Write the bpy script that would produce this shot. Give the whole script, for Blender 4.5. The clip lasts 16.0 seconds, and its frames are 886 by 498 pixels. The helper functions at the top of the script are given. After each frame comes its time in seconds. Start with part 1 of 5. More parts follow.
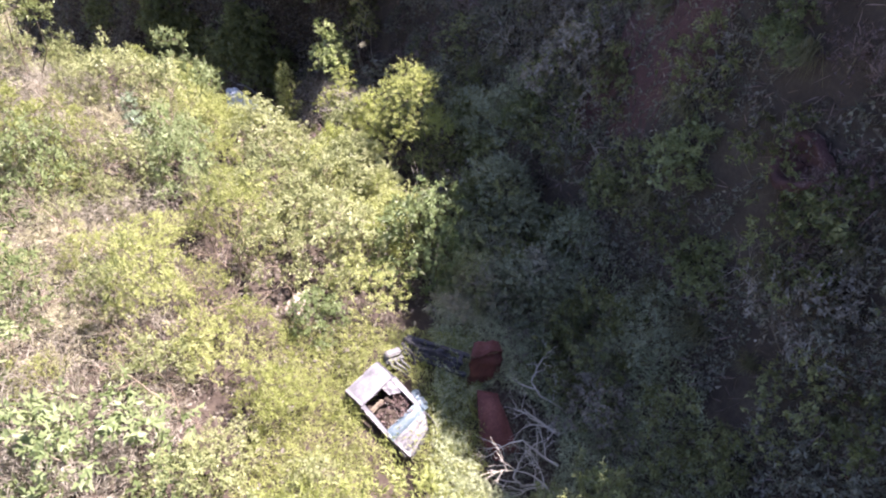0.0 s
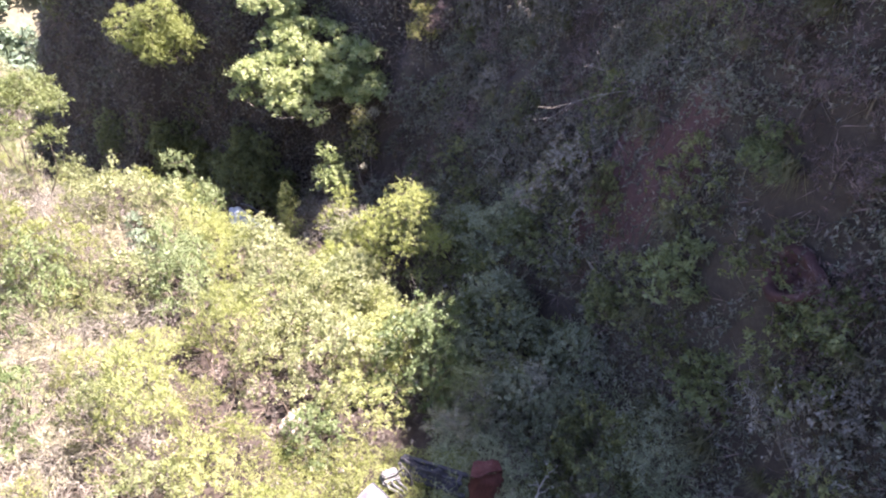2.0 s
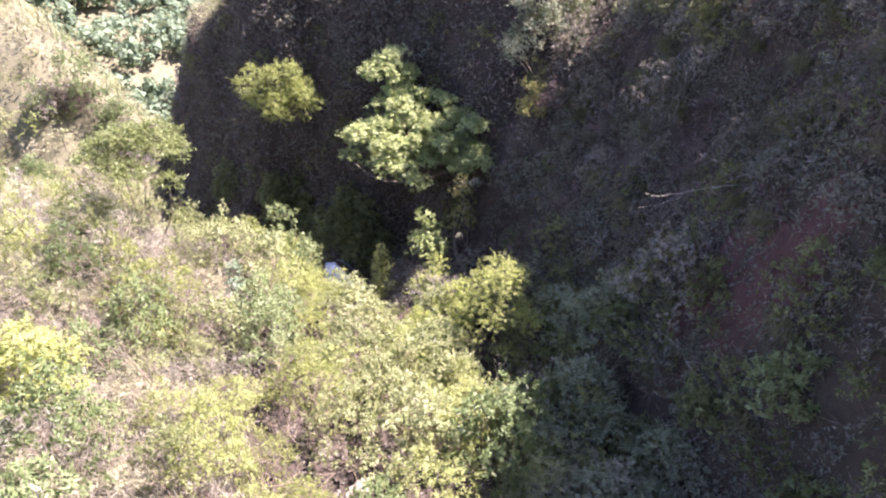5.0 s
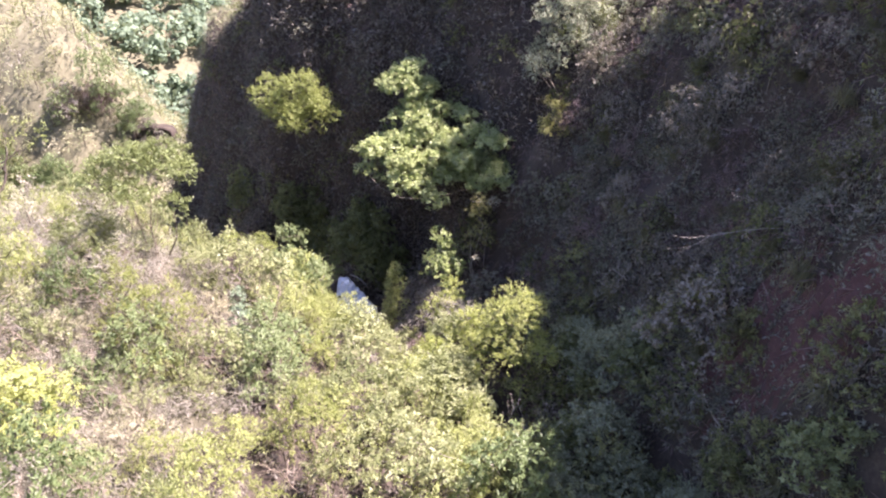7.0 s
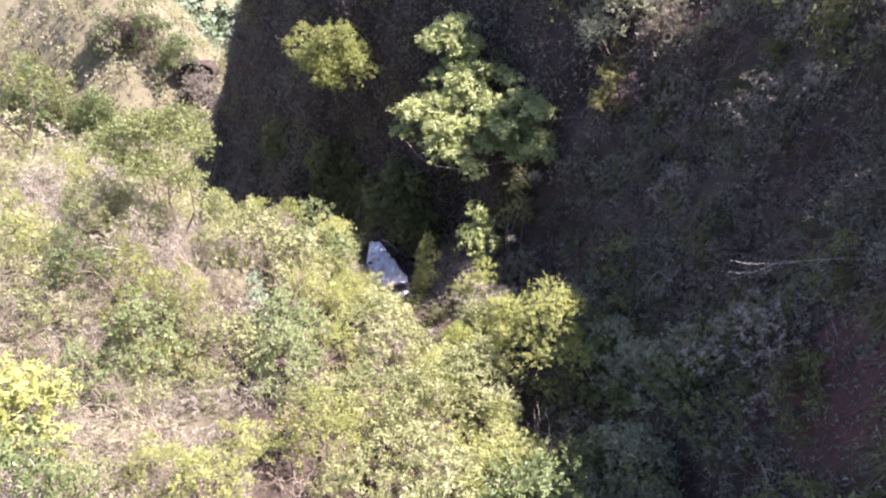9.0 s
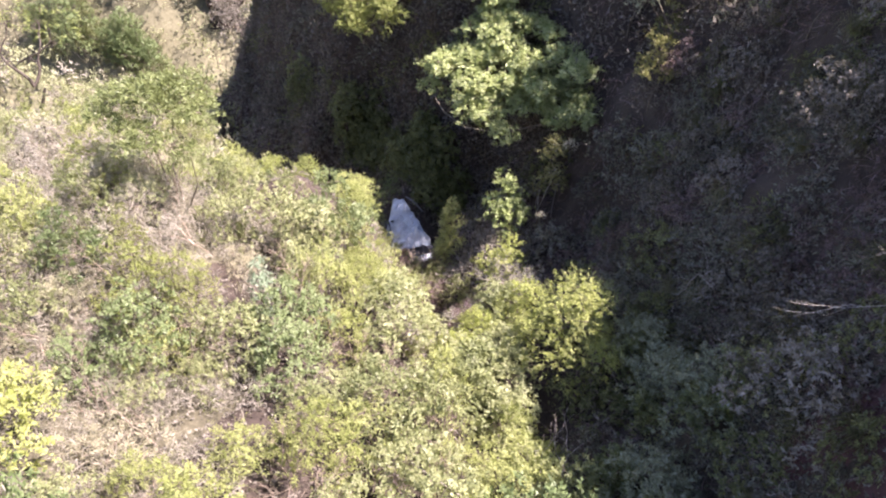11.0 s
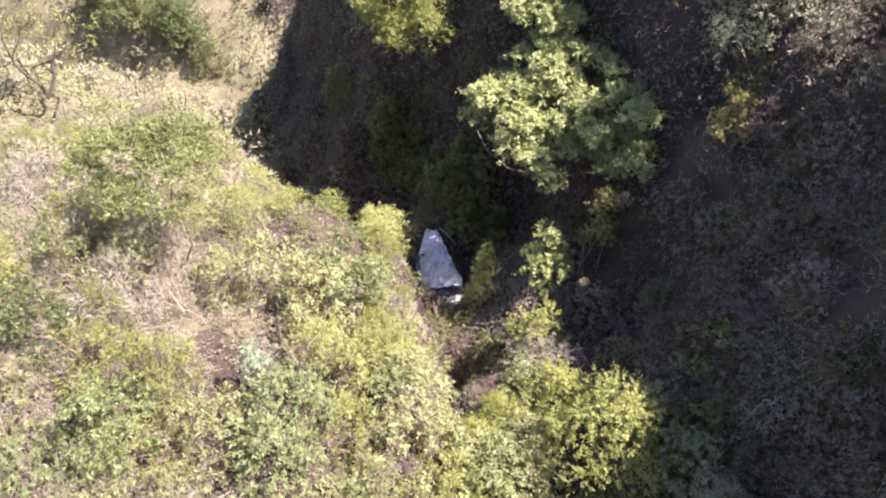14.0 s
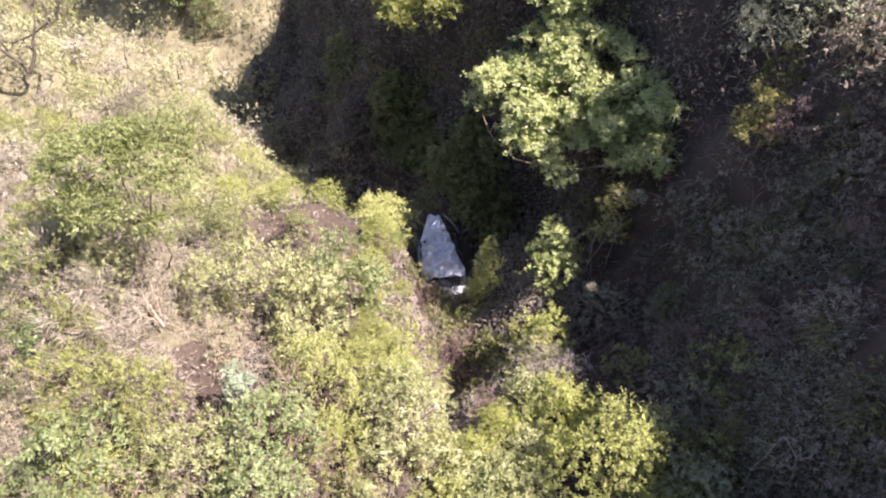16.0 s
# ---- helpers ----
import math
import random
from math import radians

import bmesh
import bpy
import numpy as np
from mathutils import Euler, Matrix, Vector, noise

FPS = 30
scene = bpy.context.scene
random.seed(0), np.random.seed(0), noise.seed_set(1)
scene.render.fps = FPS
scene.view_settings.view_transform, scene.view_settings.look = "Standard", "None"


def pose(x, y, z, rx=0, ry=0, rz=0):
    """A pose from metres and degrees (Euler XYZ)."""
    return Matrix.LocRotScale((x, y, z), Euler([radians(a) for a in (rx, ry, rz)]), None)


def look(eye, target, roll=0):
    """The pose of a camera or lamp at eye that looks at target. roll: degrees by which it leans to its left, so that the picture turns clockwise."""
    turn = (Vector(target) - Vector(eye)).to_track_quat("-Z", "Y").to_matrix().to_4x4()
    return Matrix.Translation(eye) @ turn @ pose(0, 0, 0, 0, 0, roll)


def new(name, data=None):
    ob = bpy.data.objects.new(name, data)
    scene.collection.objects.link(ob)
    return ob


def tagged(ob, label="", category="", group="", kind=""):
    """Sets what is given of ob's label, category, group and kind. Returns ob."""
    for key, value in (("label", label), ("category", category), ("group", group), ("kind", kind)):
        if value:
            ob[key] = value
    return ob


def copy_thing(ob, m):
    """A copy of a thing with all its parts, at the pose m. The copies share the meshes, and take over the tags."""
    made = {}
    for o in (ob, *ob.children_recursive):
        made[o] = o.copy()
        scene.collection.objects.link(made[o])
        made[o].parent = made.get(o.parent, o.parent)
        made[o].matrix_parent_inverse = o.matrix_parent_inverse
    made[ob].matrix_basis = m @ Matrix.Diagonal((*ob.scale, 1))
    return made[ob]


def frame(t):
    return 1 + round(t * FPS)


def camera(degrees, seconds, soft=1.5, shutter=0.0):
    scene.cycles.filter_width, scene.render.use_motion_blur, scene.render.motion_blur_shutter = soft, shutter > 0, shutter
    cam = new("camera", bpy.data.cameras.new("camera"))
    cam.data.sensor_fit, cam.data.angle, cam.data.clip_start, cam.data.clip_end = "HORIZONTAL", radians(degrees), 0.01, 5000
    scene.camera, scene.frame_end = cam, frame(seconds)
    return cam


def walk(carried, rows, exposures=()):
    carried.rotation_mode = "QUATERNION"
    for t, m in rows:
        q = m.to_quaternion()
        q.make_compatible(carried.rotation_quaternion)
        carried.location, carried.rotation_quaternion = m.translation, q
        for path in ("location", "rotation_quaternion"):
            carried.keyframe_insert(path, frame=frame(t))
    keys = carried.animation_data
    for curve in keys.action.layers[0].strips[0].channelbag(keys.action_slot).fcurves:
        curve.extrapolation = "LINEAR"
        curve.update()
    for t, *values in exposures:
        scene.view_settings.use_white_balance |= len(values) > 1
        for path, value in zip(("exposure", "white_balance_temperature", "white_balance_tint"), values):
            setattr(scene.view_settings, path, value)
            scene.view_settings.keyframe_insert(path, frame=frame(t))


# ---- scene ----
cam = camera(65.0, 16.0, soft=2.08)
METRES, EYE, TILT, LEAN, TURN = 12.0, 16.0, -51.0, 0.0, 0.0
ROWS = [
    (0.0, 0.0, 0.0, 0.0, -0.0, 0.0, 0.0),
    (0.5, 0.0014, -0.004, -0.0014, -0.07, 5.3, 0.13),
    (1.0, 0.0031, -0.0067, -0.003, -0.07, 8.31, 0.26),
    (1.5, 0.0039, -0.0076, -0.004, -0.04, 9.29, 0.31),
    (2.0, 0.0033, -0.0066, -0.0038, -0.05, 9.56, 0.3),
    (2.5, 0.003, -0.0057, -0.0038, -0.06, 12.83, 0.3),
    (3.0, 0.0035, -0.0038, -0.0034, 1.16, 14.35, -1.04),
    (3.5, 0.002, 0.0015, -0.0017, 3.37, 14.52, -3.68),
    (4.0, -0.0001, 0.0066, 0.0002, 5.02, 14.59, -5.63),
    (6.5, -0.0035, 0.0559, 0.0822, 6.6, 14.78, -7.78),
    (7.0, -0.0061, 0.0772, 0.1147, 7.26, 14.47, -8.68),
    (7.5, -0.0082, 0.0989, 0.1491, 7.98, 13.37, -9.62),
    (8.0, -0.0101, 0.122, 0.1886, 8.75, 11.9, -10.59),
    (8.5, -0.0156, 0.1489, 0.2283, 9.4, 10.37, -11.48),
    (9.0, -0.0215, 0.1757, 0.2684, 10.07, 8.83, -12.28),
    (11.5, -0.0603, 0.321, 0.4718, 13.18, 0.81, -15.72),
    (12.0, -0.0726, 0.3583, 0.511, 13.68, 0.18, -16.27),
    (12.5, -0.0854, 0.3924, 0.5465, 14.23, -0.09, -16.85),
    (13.0, -0.0981, 0.4255, 0.5825, 14.87, -0.38, -17.57),
    (13.5, -0.1105, 0.4566, 0.6187, 15.56, -0.69, -18.32),
    (14.0, -0.1243, 0.4851, 0.6528, 16.43, -1.08, -19.28),
    (14.5, -0.1366, 0.5106, 0.6825, 17.15, -1.41, -20.06),
    (15.0, -0.1461, 0.5326, 0.7079, 17.18, -2.0, -20.1),
    (15.5, -0.1592, 0.5555, 0.7337, 17.17, -3.39, -20.12),
    (16.0, -0.1709, 0.5787, 0.7601, 17.21, -5.09, -20.1),
]
walk(cam, [(t, pose(0, 0, EYE, TILT, LEAN, TURN) @ pose(METRES * x, METRES * y, METRES * z, 90 + pitch, roll, yaw)) for t, x, y, z, yaw, pitch, roll in ROWS],
     exposures=[(0.0, 2.24, 6500, 28), (0.8, 2.44, 6500, 29), (1.6, 2.6, 6450, 30), (2.5, 2.68, 6450, 31), (3.5, 2.57, 6450, 32), (6.5, 2.36, 6450, 32), (8.0, 2.26, 6450, 32), (11.5, 2.16, 6600, 29), (16.0, 2.03, 6850, 29)])

# ---- sky and sun ----
SUN_AZ, SUN_EL = radians(25), radians(56)
to_sun = Vector((math.cos(SUN_AZ) * math.cos(SUN_EL), math.sin(SUN_AZ) * math.cos(SUN_EL), math.sin(SUN_EL)))
world = bpy.data.worlds.new("sky")
scene.world = world
world.use_nodes = True
sky = world.node_tree.nodes.new("ShaderNodeTexSky")
sky.sky_type, sky.sun_disc = "NISHITA", False
sky.sun_elevation, sky.sun_rotation = SUN_EL, radians(90) - SUN_AZ
world.node_tree.links.new(sky.outputs[0], world.node_tree.nodes["Background"].inputs[0])
world.node_tree.nodes["Background"].inputs[1].default_value = 0.08
lamp = bpy.data.lights.new("sun", "SUN")
lamp.energy, lamp.angle, lamp.color = 5.0, radians(0.5), (1.0, 0.94, 0.84)
sun = new("sun", lamp)
sun.matrix_world = look(to_sun * 100, (0, 0, 0))

# ---- lie of the land ----
FOOT = np.array([(10.0, -60), (7.0, -10), (5.0, 2), (3.8, 8), (2.0, 12.5), (0.2, 16), (-3.1, 24), (-6.4, 26.9), (-12, 29.8), (-17.8, 32.0), (-23.3, 35.6), (-28.6, 41.0), (-29.3, 50), (-18, 66), (10, 95)], float)


# Knolls and dips on spur, cliff and its unseen crest: place, height and half width.
# Those on the crest are made up, to block the sun or let it through.
KNOLLS = ((-13.0, 15.8, 1.2, 2.8), (-7.3, 16.9, 0.8, 1.8), (-11.7, 25.0, 0.9, 1.4), (-22.3, 21.0, -2.0, 2.8),
          (2.1, 22.8, -2.0, 1.7), (0.6, 30.0, -1.5, 1.6), (-12.8, 34.2, -2.2, 2.0), (-2.8, 29.1, -0.8, 1.5), (4.2, 15.7, 0.6, 1.5), (-9.6, 26.4, -0.7, 1.3), (-0.5, 27.3, 2.6, 1.2), (5.0, 32.3, -0.6, 2.3), (-0.95, 5.3, -0.9, 0.4), (10.2, 12.2, 1.5, 1.7), (11.8, 10.6, -2.8, 1.4), (8.6, 17.8, 0.8, 1.6), (0.5, 35.2, 4.0, 2.0), (-4.0, 36.8, 3.2, 2.0), (-1.35, 16.4, -0.7, 0.6), (3.0, 36.0, 2.2, 2.2), (3.2, 31.0, -0.9, 1.6))


def foot_distance(x, y):
    """Signed distance in plan from the foot of the cliff, positive uphill."""
    best, sign = np.full(np.shape(x), 1e9), np.ones(np.shape(x))
    for a, b in zip(FOOT[:-1], FOOT[1:]):
        e = b - a
        k = np.clip(((x - a[0]) * e[0] + (y - a[1]) * e[1]) / (e @ e), 0, 1)
        dx, dy = x - a[0] - k * e[0], y - a[1] - k * e[1]
        d = np.hypot(dx, dy)
        side = np.where(e[0] * dy - e[1] * dx < 0, 1.0, -1.0)
        near = d < best - 1e-9
        best, sign = np.where(near, d, best), np.where(near, side, sign)
    return best * sign


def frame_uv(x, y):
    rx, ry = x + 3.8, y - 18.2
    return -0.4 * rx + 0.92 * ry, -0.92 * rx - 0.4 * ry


def smooth_max(a, b, k):
    m = np.clip(0.5 + 0.5 * (a - b) / k, 0, 1)
    return b + (a - b) * m + k * m * (1 - m)


def smooth_min(a, b, k):
    return -smooth_max(-a, -b, k)


def wobble(x, y):
    return (0.35 * np.sin(0.71 * x + 0.4 * y + 1) * np.sin(0.53 * y - 0.2 * x) + 0.2 * np.sin(1.7 * x + 0.3) * np.cos(1.3 * y + 0.6 * x)
            + 0.9 * np.sin(0.17 * x - 0.11 * y + 2) * np.sin(0.13 * y + 0.07 * x))


def land(x, y):
    """Height of the ground: a spur on one side, a steep cliff on the other, a gully between, far hills behind."""
    x, y = np.asarray(x, float), np.asarray(y, float)
    rx, ry = x + 3.8, y - 18.2
    u, p = -0.4 * rx + 0.92 * ry, -0.92 * rx - 0.4 * ry
    rise = np.where(p < 9, 0.51 * p, 4.6 + 0.03 * (p - 9))
    left = smooth_min(-0.9 - 0.1 * u, 2.6 - (0.86 - 0.11 * np.clip((p - 8) / 5, 0, 1)) * (u - 0.4), 3.0) + rise
    d = foot_distance(x, y)
    floor = -0.2 - 0.13 * np.clip(y - 7, -20, 11) - 0.5 * np.clip(y - 18, 0, 9) - 0.16 * np.clip(y - 27, 0, 40)
    # Crest height and steepness, out of view, are tuned to shape the cliff's shadow.
    top = 0.4 * np.clip(13 - y, 0, 20)
    steep = 1 + 0.05 * np.clip((y - 19) / 1.5, 0, 1) * np.clip((26.5 - y) / 2, 0, 1) + 0.38 * np.clip((-8 - x) / 6, 0, 1) + 0.17 * np.clip((16.2 - y) / 5, 0, 1) - 0.11 * np.clip((y - 24) / 4, 0, 1) * np.clip((x + 4.5) / 3, 0, 1)
    wall = floor + np.where(d > 0, 0.9 * np.minimum(d, 1.2) + steep * (1.9 * np.clip(d - 1.2, 0, 1.0) + 2.9 * np.clip(d - 2.2, 0, 1.4) + 2.05 * np.clip(d - 3.6, 0, 4.4 + top) + 0.75 * np.clip(d - 8.0 - top, 0, 60)), 0.55 * d)
    wall = wall - 1.1 * np.clip((y - 15.5) / 2, 0, 1) * np.clip((21 - y) / 2, 0, 1) * np.clip((d - 0.6) / 2.4, 0, 1)
    wall = wall + 0.9 * np.sin(0.45 * (0.3 * x - y)) * np.clip(d / 3, 0, 1)
    wall = np.where(y > 30, smooth_min(wall, 3.2 + 1.8 * (x + 22.2) - 0.25 * (y - 41), 1.5), wall)
    wall = np.where(y > 30, smooth_min(wall, 2.4 + 0.9 * (x + 22.2) - 0.25 * (y - 41), 1.0), wall)
    h = smooth_max(left, wall, 1.2)
    for a, b, cut, wide in (((-15.0, 26.0), (-21.0, 28.8), 3.2, 2.0), ((-4.7, 17.2), (-5.6, 19.5), 1.1, 0.6), ((-5.6, 19.5), (-6.4, 21.4), 2.2, 0.8), ((-6.4, 21.4), (-9.0, 25.2), 1.3, 1.2), ((-9.2, 26.0), (-15.5, 28.6), 0.7, 1.3), ((-15.5, 28.6), (-26.0, 36.0), 2.4, 2.6), ((-26.0, 36.0), (-36.0, 46.0), 3.0, 4.0), ((-40.6, 57.4), (-42.6, 59.6), 5.5, 1.4)):
        k = np.clip(((x - a[0]) * (b[0] - a[0]) + (y - a[1]) * (b[1] - a[1])) / ((b[0] - a[0]) ** 2 + (b[1] - a[1]) ** 2), 0, 1)
        h = h - cut * np.exp(-((x - a[0] - k * (b[0] - a[0])) ** 2 + (y - a[1] - k * (b[1] - a[1])) ** 2) / (2 * wide * wide))
    h = h + 1.8 * np.exp(-((x + 1.9) ** 2 + (y - 20.6) ** 2) / 7.0)
    for a, b, lift, wide in KNOLLS:
        h = h + lift * np.exp(-((x - a) ** 2 + (y - b) ** 2) / (2 * wide * wide))
    r = np.hypot(x, y)
    s, q = -0.847 * (x + 37.9) + 0.531 * (y - 55.5), 0.531 * (x + 37.9) + 0.847 * (y - 55.5)
    ridge = -18.0 + np.where(s > 0, 0.36 * np.minimum(s, 60), 1.1 * s) - np.where(q > 0, 1.9, 0.7) * (np.sqrt(q * q + 6) - 2.45)
    h = smooth_max(h, ridge, 3.0)
    far = -95 + 0.5 * (0.6 * y - 0.8 * x - 130) + 6 * np.sin(x * 0.05) + 5 * np.sin(y * 0.06 + x * 0.02)
    far = np.minimum(far, 60)
    h = smooth_max(np.maximum(h, -110), far, 10.0)
    return h + wobble(x, y) * np.clip(r / 10, 0.3, 3)

# ---- materials ----
def material(name):
    m = bpy.data.materials.new(name)
    m.use_nodes = True
    nt = m.node_tree
    return m, nt, nt.nodes["Principled BSDF"], nt.nodes["Material Output"]


def node(nt, kind, **inputs):
    n = nt.nodes.new(kind)
    for key, value in inputs.items():
        n.inputs[key].default_value = value
    return n


def ramp(nt, colours, source):
    r = nt.nodes.new("ShaderNodeValToRGB")
    e = r.color_ramp.elements
    while len(e) < len(colours):
        e.new(0.5)
    for k, c in enumerate(colours):
        e[k].position, e[k].color = k / (len(colours) - 1), (*c, 1)
    nt.links.new(source, r.inputs[0])
    return r.outputs[0]


def leaf_material(name, colours, through_light=0.42, rough=0.5, each=0.38, plant=0.42, gloss=0.35):
    """Leaves: each leaf and each plant takes its own tone; thin, so that sun shines through."""
    m, nt, bsdf, out = material(name)
    geo, info, coord = (nt.nodes.new(k) for k in ("ShaderNodeNewGeometry", "ShaderNodeObjectInfo", "ShaderNodeTexCoord"))
    fine = node(nt, "ShaderNodeTexNoise", Scale=2.4, Detail=8.0, Roughness=0.72)
    nt.links.new(coord.outputs["Object"], fine.inputs["Vector"])
    tone = None
    for source, share, shift in ((geo.outputs["Random Per Island"], each, 0.0), (info.outputs["Random"], plant, 0.0), (fine.outputs[0], 1.4, -0.56)):
        mul = nt.nodes.new("ShaderNodeMath")
        mul.operation = "MULTIPLY_ADD"
        mul.inputs[1].default_value, mul.inputs[2].default_value = share, shift
        nt.links.new(source, mul.inputs[0])
        if tone is not None:
            add = nt.nodes.new("ShaderNodeMath")
            add.operation = "ADD"
            nt.links.new(tone, add.inputs[0])
            nt.links.new(mul.outputs[0], add.inputs[1])
            tone = add.outputs[0]
        else:
            tone = mul.outputs[0]
    colour = ramp(nt, colours, tone)
    nt.links.new(colour, bsdf.inputs["Base Color"])
    bsdf.inputs["Roughness"].default_value = rough
    bsdf.inputs["Specular IOR Level"].default_value = gloss
    thin = nt.nodes.new("ShaderNodeBsdfTranslucent")
    warm = node(nt, "ShaderNodeMixRGB", Fac=0.24, Color2=(0.44, 0.45, 0.15, 1))
    nt.links.new(colour, warm.inputs["Color1"])
    nt.links.new(warm.outputs[0], thin.inputs[0])
    mix = node(nt, "ShaderNodeMixShader", Fac=through_light)
    nt.links.new(bsdf.outputs[0], mix.inputs[1])
    nt.links.new(thin.outputs[0], mix.inputs[2])
    nt.links.new(mix.outputs[0], out.inputs[0])
    return m


def rough_material(name, colours, scale=3.0, rough=0.9, bump=0.4, metal=0.0, detail=8.0):
    """Soil, rock, bark and the like: two scales of noise in the colour and a bump."""
    m, nt, bsdf, out = material(name)
    coord = nt.nodes.new("ShaderNodeTexCoord")
    big = node(nt, "ShaderNodeTexNoise", Scale=scale, Detail=detail, Roughness=0.65)
    fine = node(nt, "ShaderNodeTexNoise", Scale=scale * 9, Detail=6.0, Roughness=0.7)
    for n in (big, fine):
        nt.links.new(coord.outputs["Object"], n.inputs["Vector"])
    mix = node(nt, "ShaderNodeMath")
    mix.operation = "MULTIPLY_ADD"
    mix.inputs[1].default_value = 0.5
    half = node(nt, "ShaderNodeMath")
    half.operation = "MULTIPLY"
    half.inputs[1].default_value = 0.5
    nt.links.new(fine.outputs[0], half.inputs[0])
    nt.links.new(big.outputs[0], mix.inputs[0])
    nt.links.new(half.outputs[0], mix.inputs[2])
    spread = node(nt, "ShaderNodeMapRange")
    spread.inputs[1].default_value, spread.inputs[2].default_value = 0.32, 0.68
    nt.links.new(mix.outputs[0], spread.inputs[0])
    nt.links.new(ramp(nt, colours, spread.outputs[0]), bsdf.inputs["Base Color"])
    bsdf.inputs["Roughness"].default_value, bsdf.inputs["Metallic"].default_value = rough, metal
    b = node(nt, "ShaderNodeBump", Strength=bump, Distance=0.05)
    nt.links.new(mix.outputs[0], b.inputs["Height"])
    nt.links.new(b.outputs[0], bsdf.inputs["Normal"])
    return m


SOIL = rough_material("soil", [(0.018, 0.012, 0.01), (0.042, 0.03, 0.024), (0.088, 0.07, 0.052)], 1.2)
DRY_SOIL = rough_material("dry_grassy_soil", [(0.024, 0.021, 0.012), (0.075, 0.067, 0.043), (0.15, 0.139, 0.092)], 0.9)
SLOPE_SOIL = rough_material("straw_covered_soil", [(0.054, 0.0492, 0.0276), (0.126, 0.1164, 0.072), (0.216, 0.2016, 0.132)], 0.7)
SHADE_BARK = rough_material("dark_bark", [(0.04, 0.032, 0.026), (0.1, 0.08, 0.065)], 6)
BARK = rough_material("bark", [(0.09, 0.07, 0.055), (0.2, 0.17, 0.13)], 6)
PALE_BARK = rough_material("pale_bark", [(0.25, 0.22, 0.19), (0.5, 0.46, 0.42)], 6)
DEAD_WOOD = rough_material("dead_wood", [(0.45, 0.41, 0.37), (0.74, 0.7, 0.64)], 8)
STONE = rough_material("pale_stone", [(0.3, 0.24, 0.22), (0.55, 0.45, 0.42)], 5)
# Weathered white, darkened so that the car in full sun does not clip.
SUNLIT_WHITE = rough_material("sunlit_weathered_white", [(0.0522, 0.0464, 0.0487), (0.145, 0.1426, 0.1624), (0.2146, 0.2146, 0.2459)], 3.0, 0.55, 0.1)
# The same white, lighter and bluer for the car in sky-lit shade.
SHADED_WHITE = rough_material("shaded_weathered_white", [(0.2475, 0.264, 0.297), (0.5445, 0.594, 0.693), (0.7095, 0.7755, 0.8)], 2.2, 0.45, 0.1)
BLUE_PAINT = rough_material("faded_blue_paint", [(0.04, 0.065, 0.09), (0.09, 0.13, 0.165), (0.19, 0.21, 0.23)], 2.5, 0.45, 0.1)
RED_EARTH = rough_material("red_earth", [(0.026, 0.011, 0.011), (0.07, 0.03, 0.03), (0.12, 0.062, 0.06)], 2.5)
RUST = rough_material("rust", [(0.05, 0.02, 0.018), (0.12, 0.04, 0.036), (0.2, 0.085, 0.075)], 3, 0.85, 0.3)
DARK_METAL = rough_material("dark_metal", [(0.015, 0.015, 0.02), (0.06, 0.06, 0.075)], 5, 0.6, 0.3)
RUBBER = rough_material("rubber", [(0.012, 0.012, 0.012), (0.04, 0.04, 0.04)], 8, 0.8, 0.2)
ALLOY = rough_material("dirty_alloy", [(0.05, 0.05, 0.05), (0.2, 0.2, 0.21)], 14, 0.6, 0.3, 0.2)

PALE_LEAF = leaf_material("pale_leaf", [(0.0744, 0.093, 0.0391), (0.186, 0.2158, 0.093), (0.2976, 0.3208, 0.1581), (0.372, 0.3906, 0.2185)], 0.33, 0.45, 0.36, 0.42, 0.45)
LIME_LEAF = leaf_material("lime_leaf", [(0.104, 0.13, 0.0354), (0.2496, 0.286, 0.0884), (0.416, 0.442, 0.1976)], 0.38, 0.5, 0.4)
DRY_LEAF = leaf_material("dry_leaf", [(0.12, 0.11, 0.067), (0.27, 0.25, 0.165), (0.43, 0.405, 0.29), (0.33, 0.335, 0.18)], 0.25, 0.7)
# Pale bluish green: distance haze over the far woods is put into the leaf colour.
HAZED_LEAF = leaf_material("hazed_leaf", [(0.1, 0.145, 0.11), (0.215, 0.285, 0.2), (0.4, 0.455, 0.3)], 0.35, 0.7, 0.3, 0.2, 0.1)
MID_LEAF = leaf_material("mid_leaf", [(0.06, 0.09, 0.035), (0.15, 0.2, 0.085), (0.29, 0.34, 0.18)], 0.32, 0.45, 0.3)
# Grey-green darkened for the cliff: part of its shade is in the colour.
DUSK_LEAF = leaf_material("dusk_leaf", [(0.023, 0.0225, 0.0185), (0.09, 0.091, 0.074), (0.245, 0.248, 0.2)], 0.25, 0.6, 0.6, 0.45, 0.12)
BRIGHT_LEAF = leaf_material("bright_leaf", [(0.15, 0.185, 0.045), (0.3, 0.345, 0.095), (0.47, 0.49, 0.22)], 0.45)
GREEN_LEAF = leaf_material("green_leaf", [(0.0324, 0.0389, 0.0151), (0.1166, 0.1318, 0.054), (0.3132, 0.3294, 0.162)], 0.35, 0.45, 0.5, 0.45, 0.25)
TREE_LEAF = leaf_material("tree_leaf", [(0.0877, 0.1228, 0.041), (0.2106, 0.2691, 0.0936), (0.3744, 0.4329, 0.193), (0.5148, 0.5441, 0.3276)], 0.34, 0.42, 0.4, 0.35)
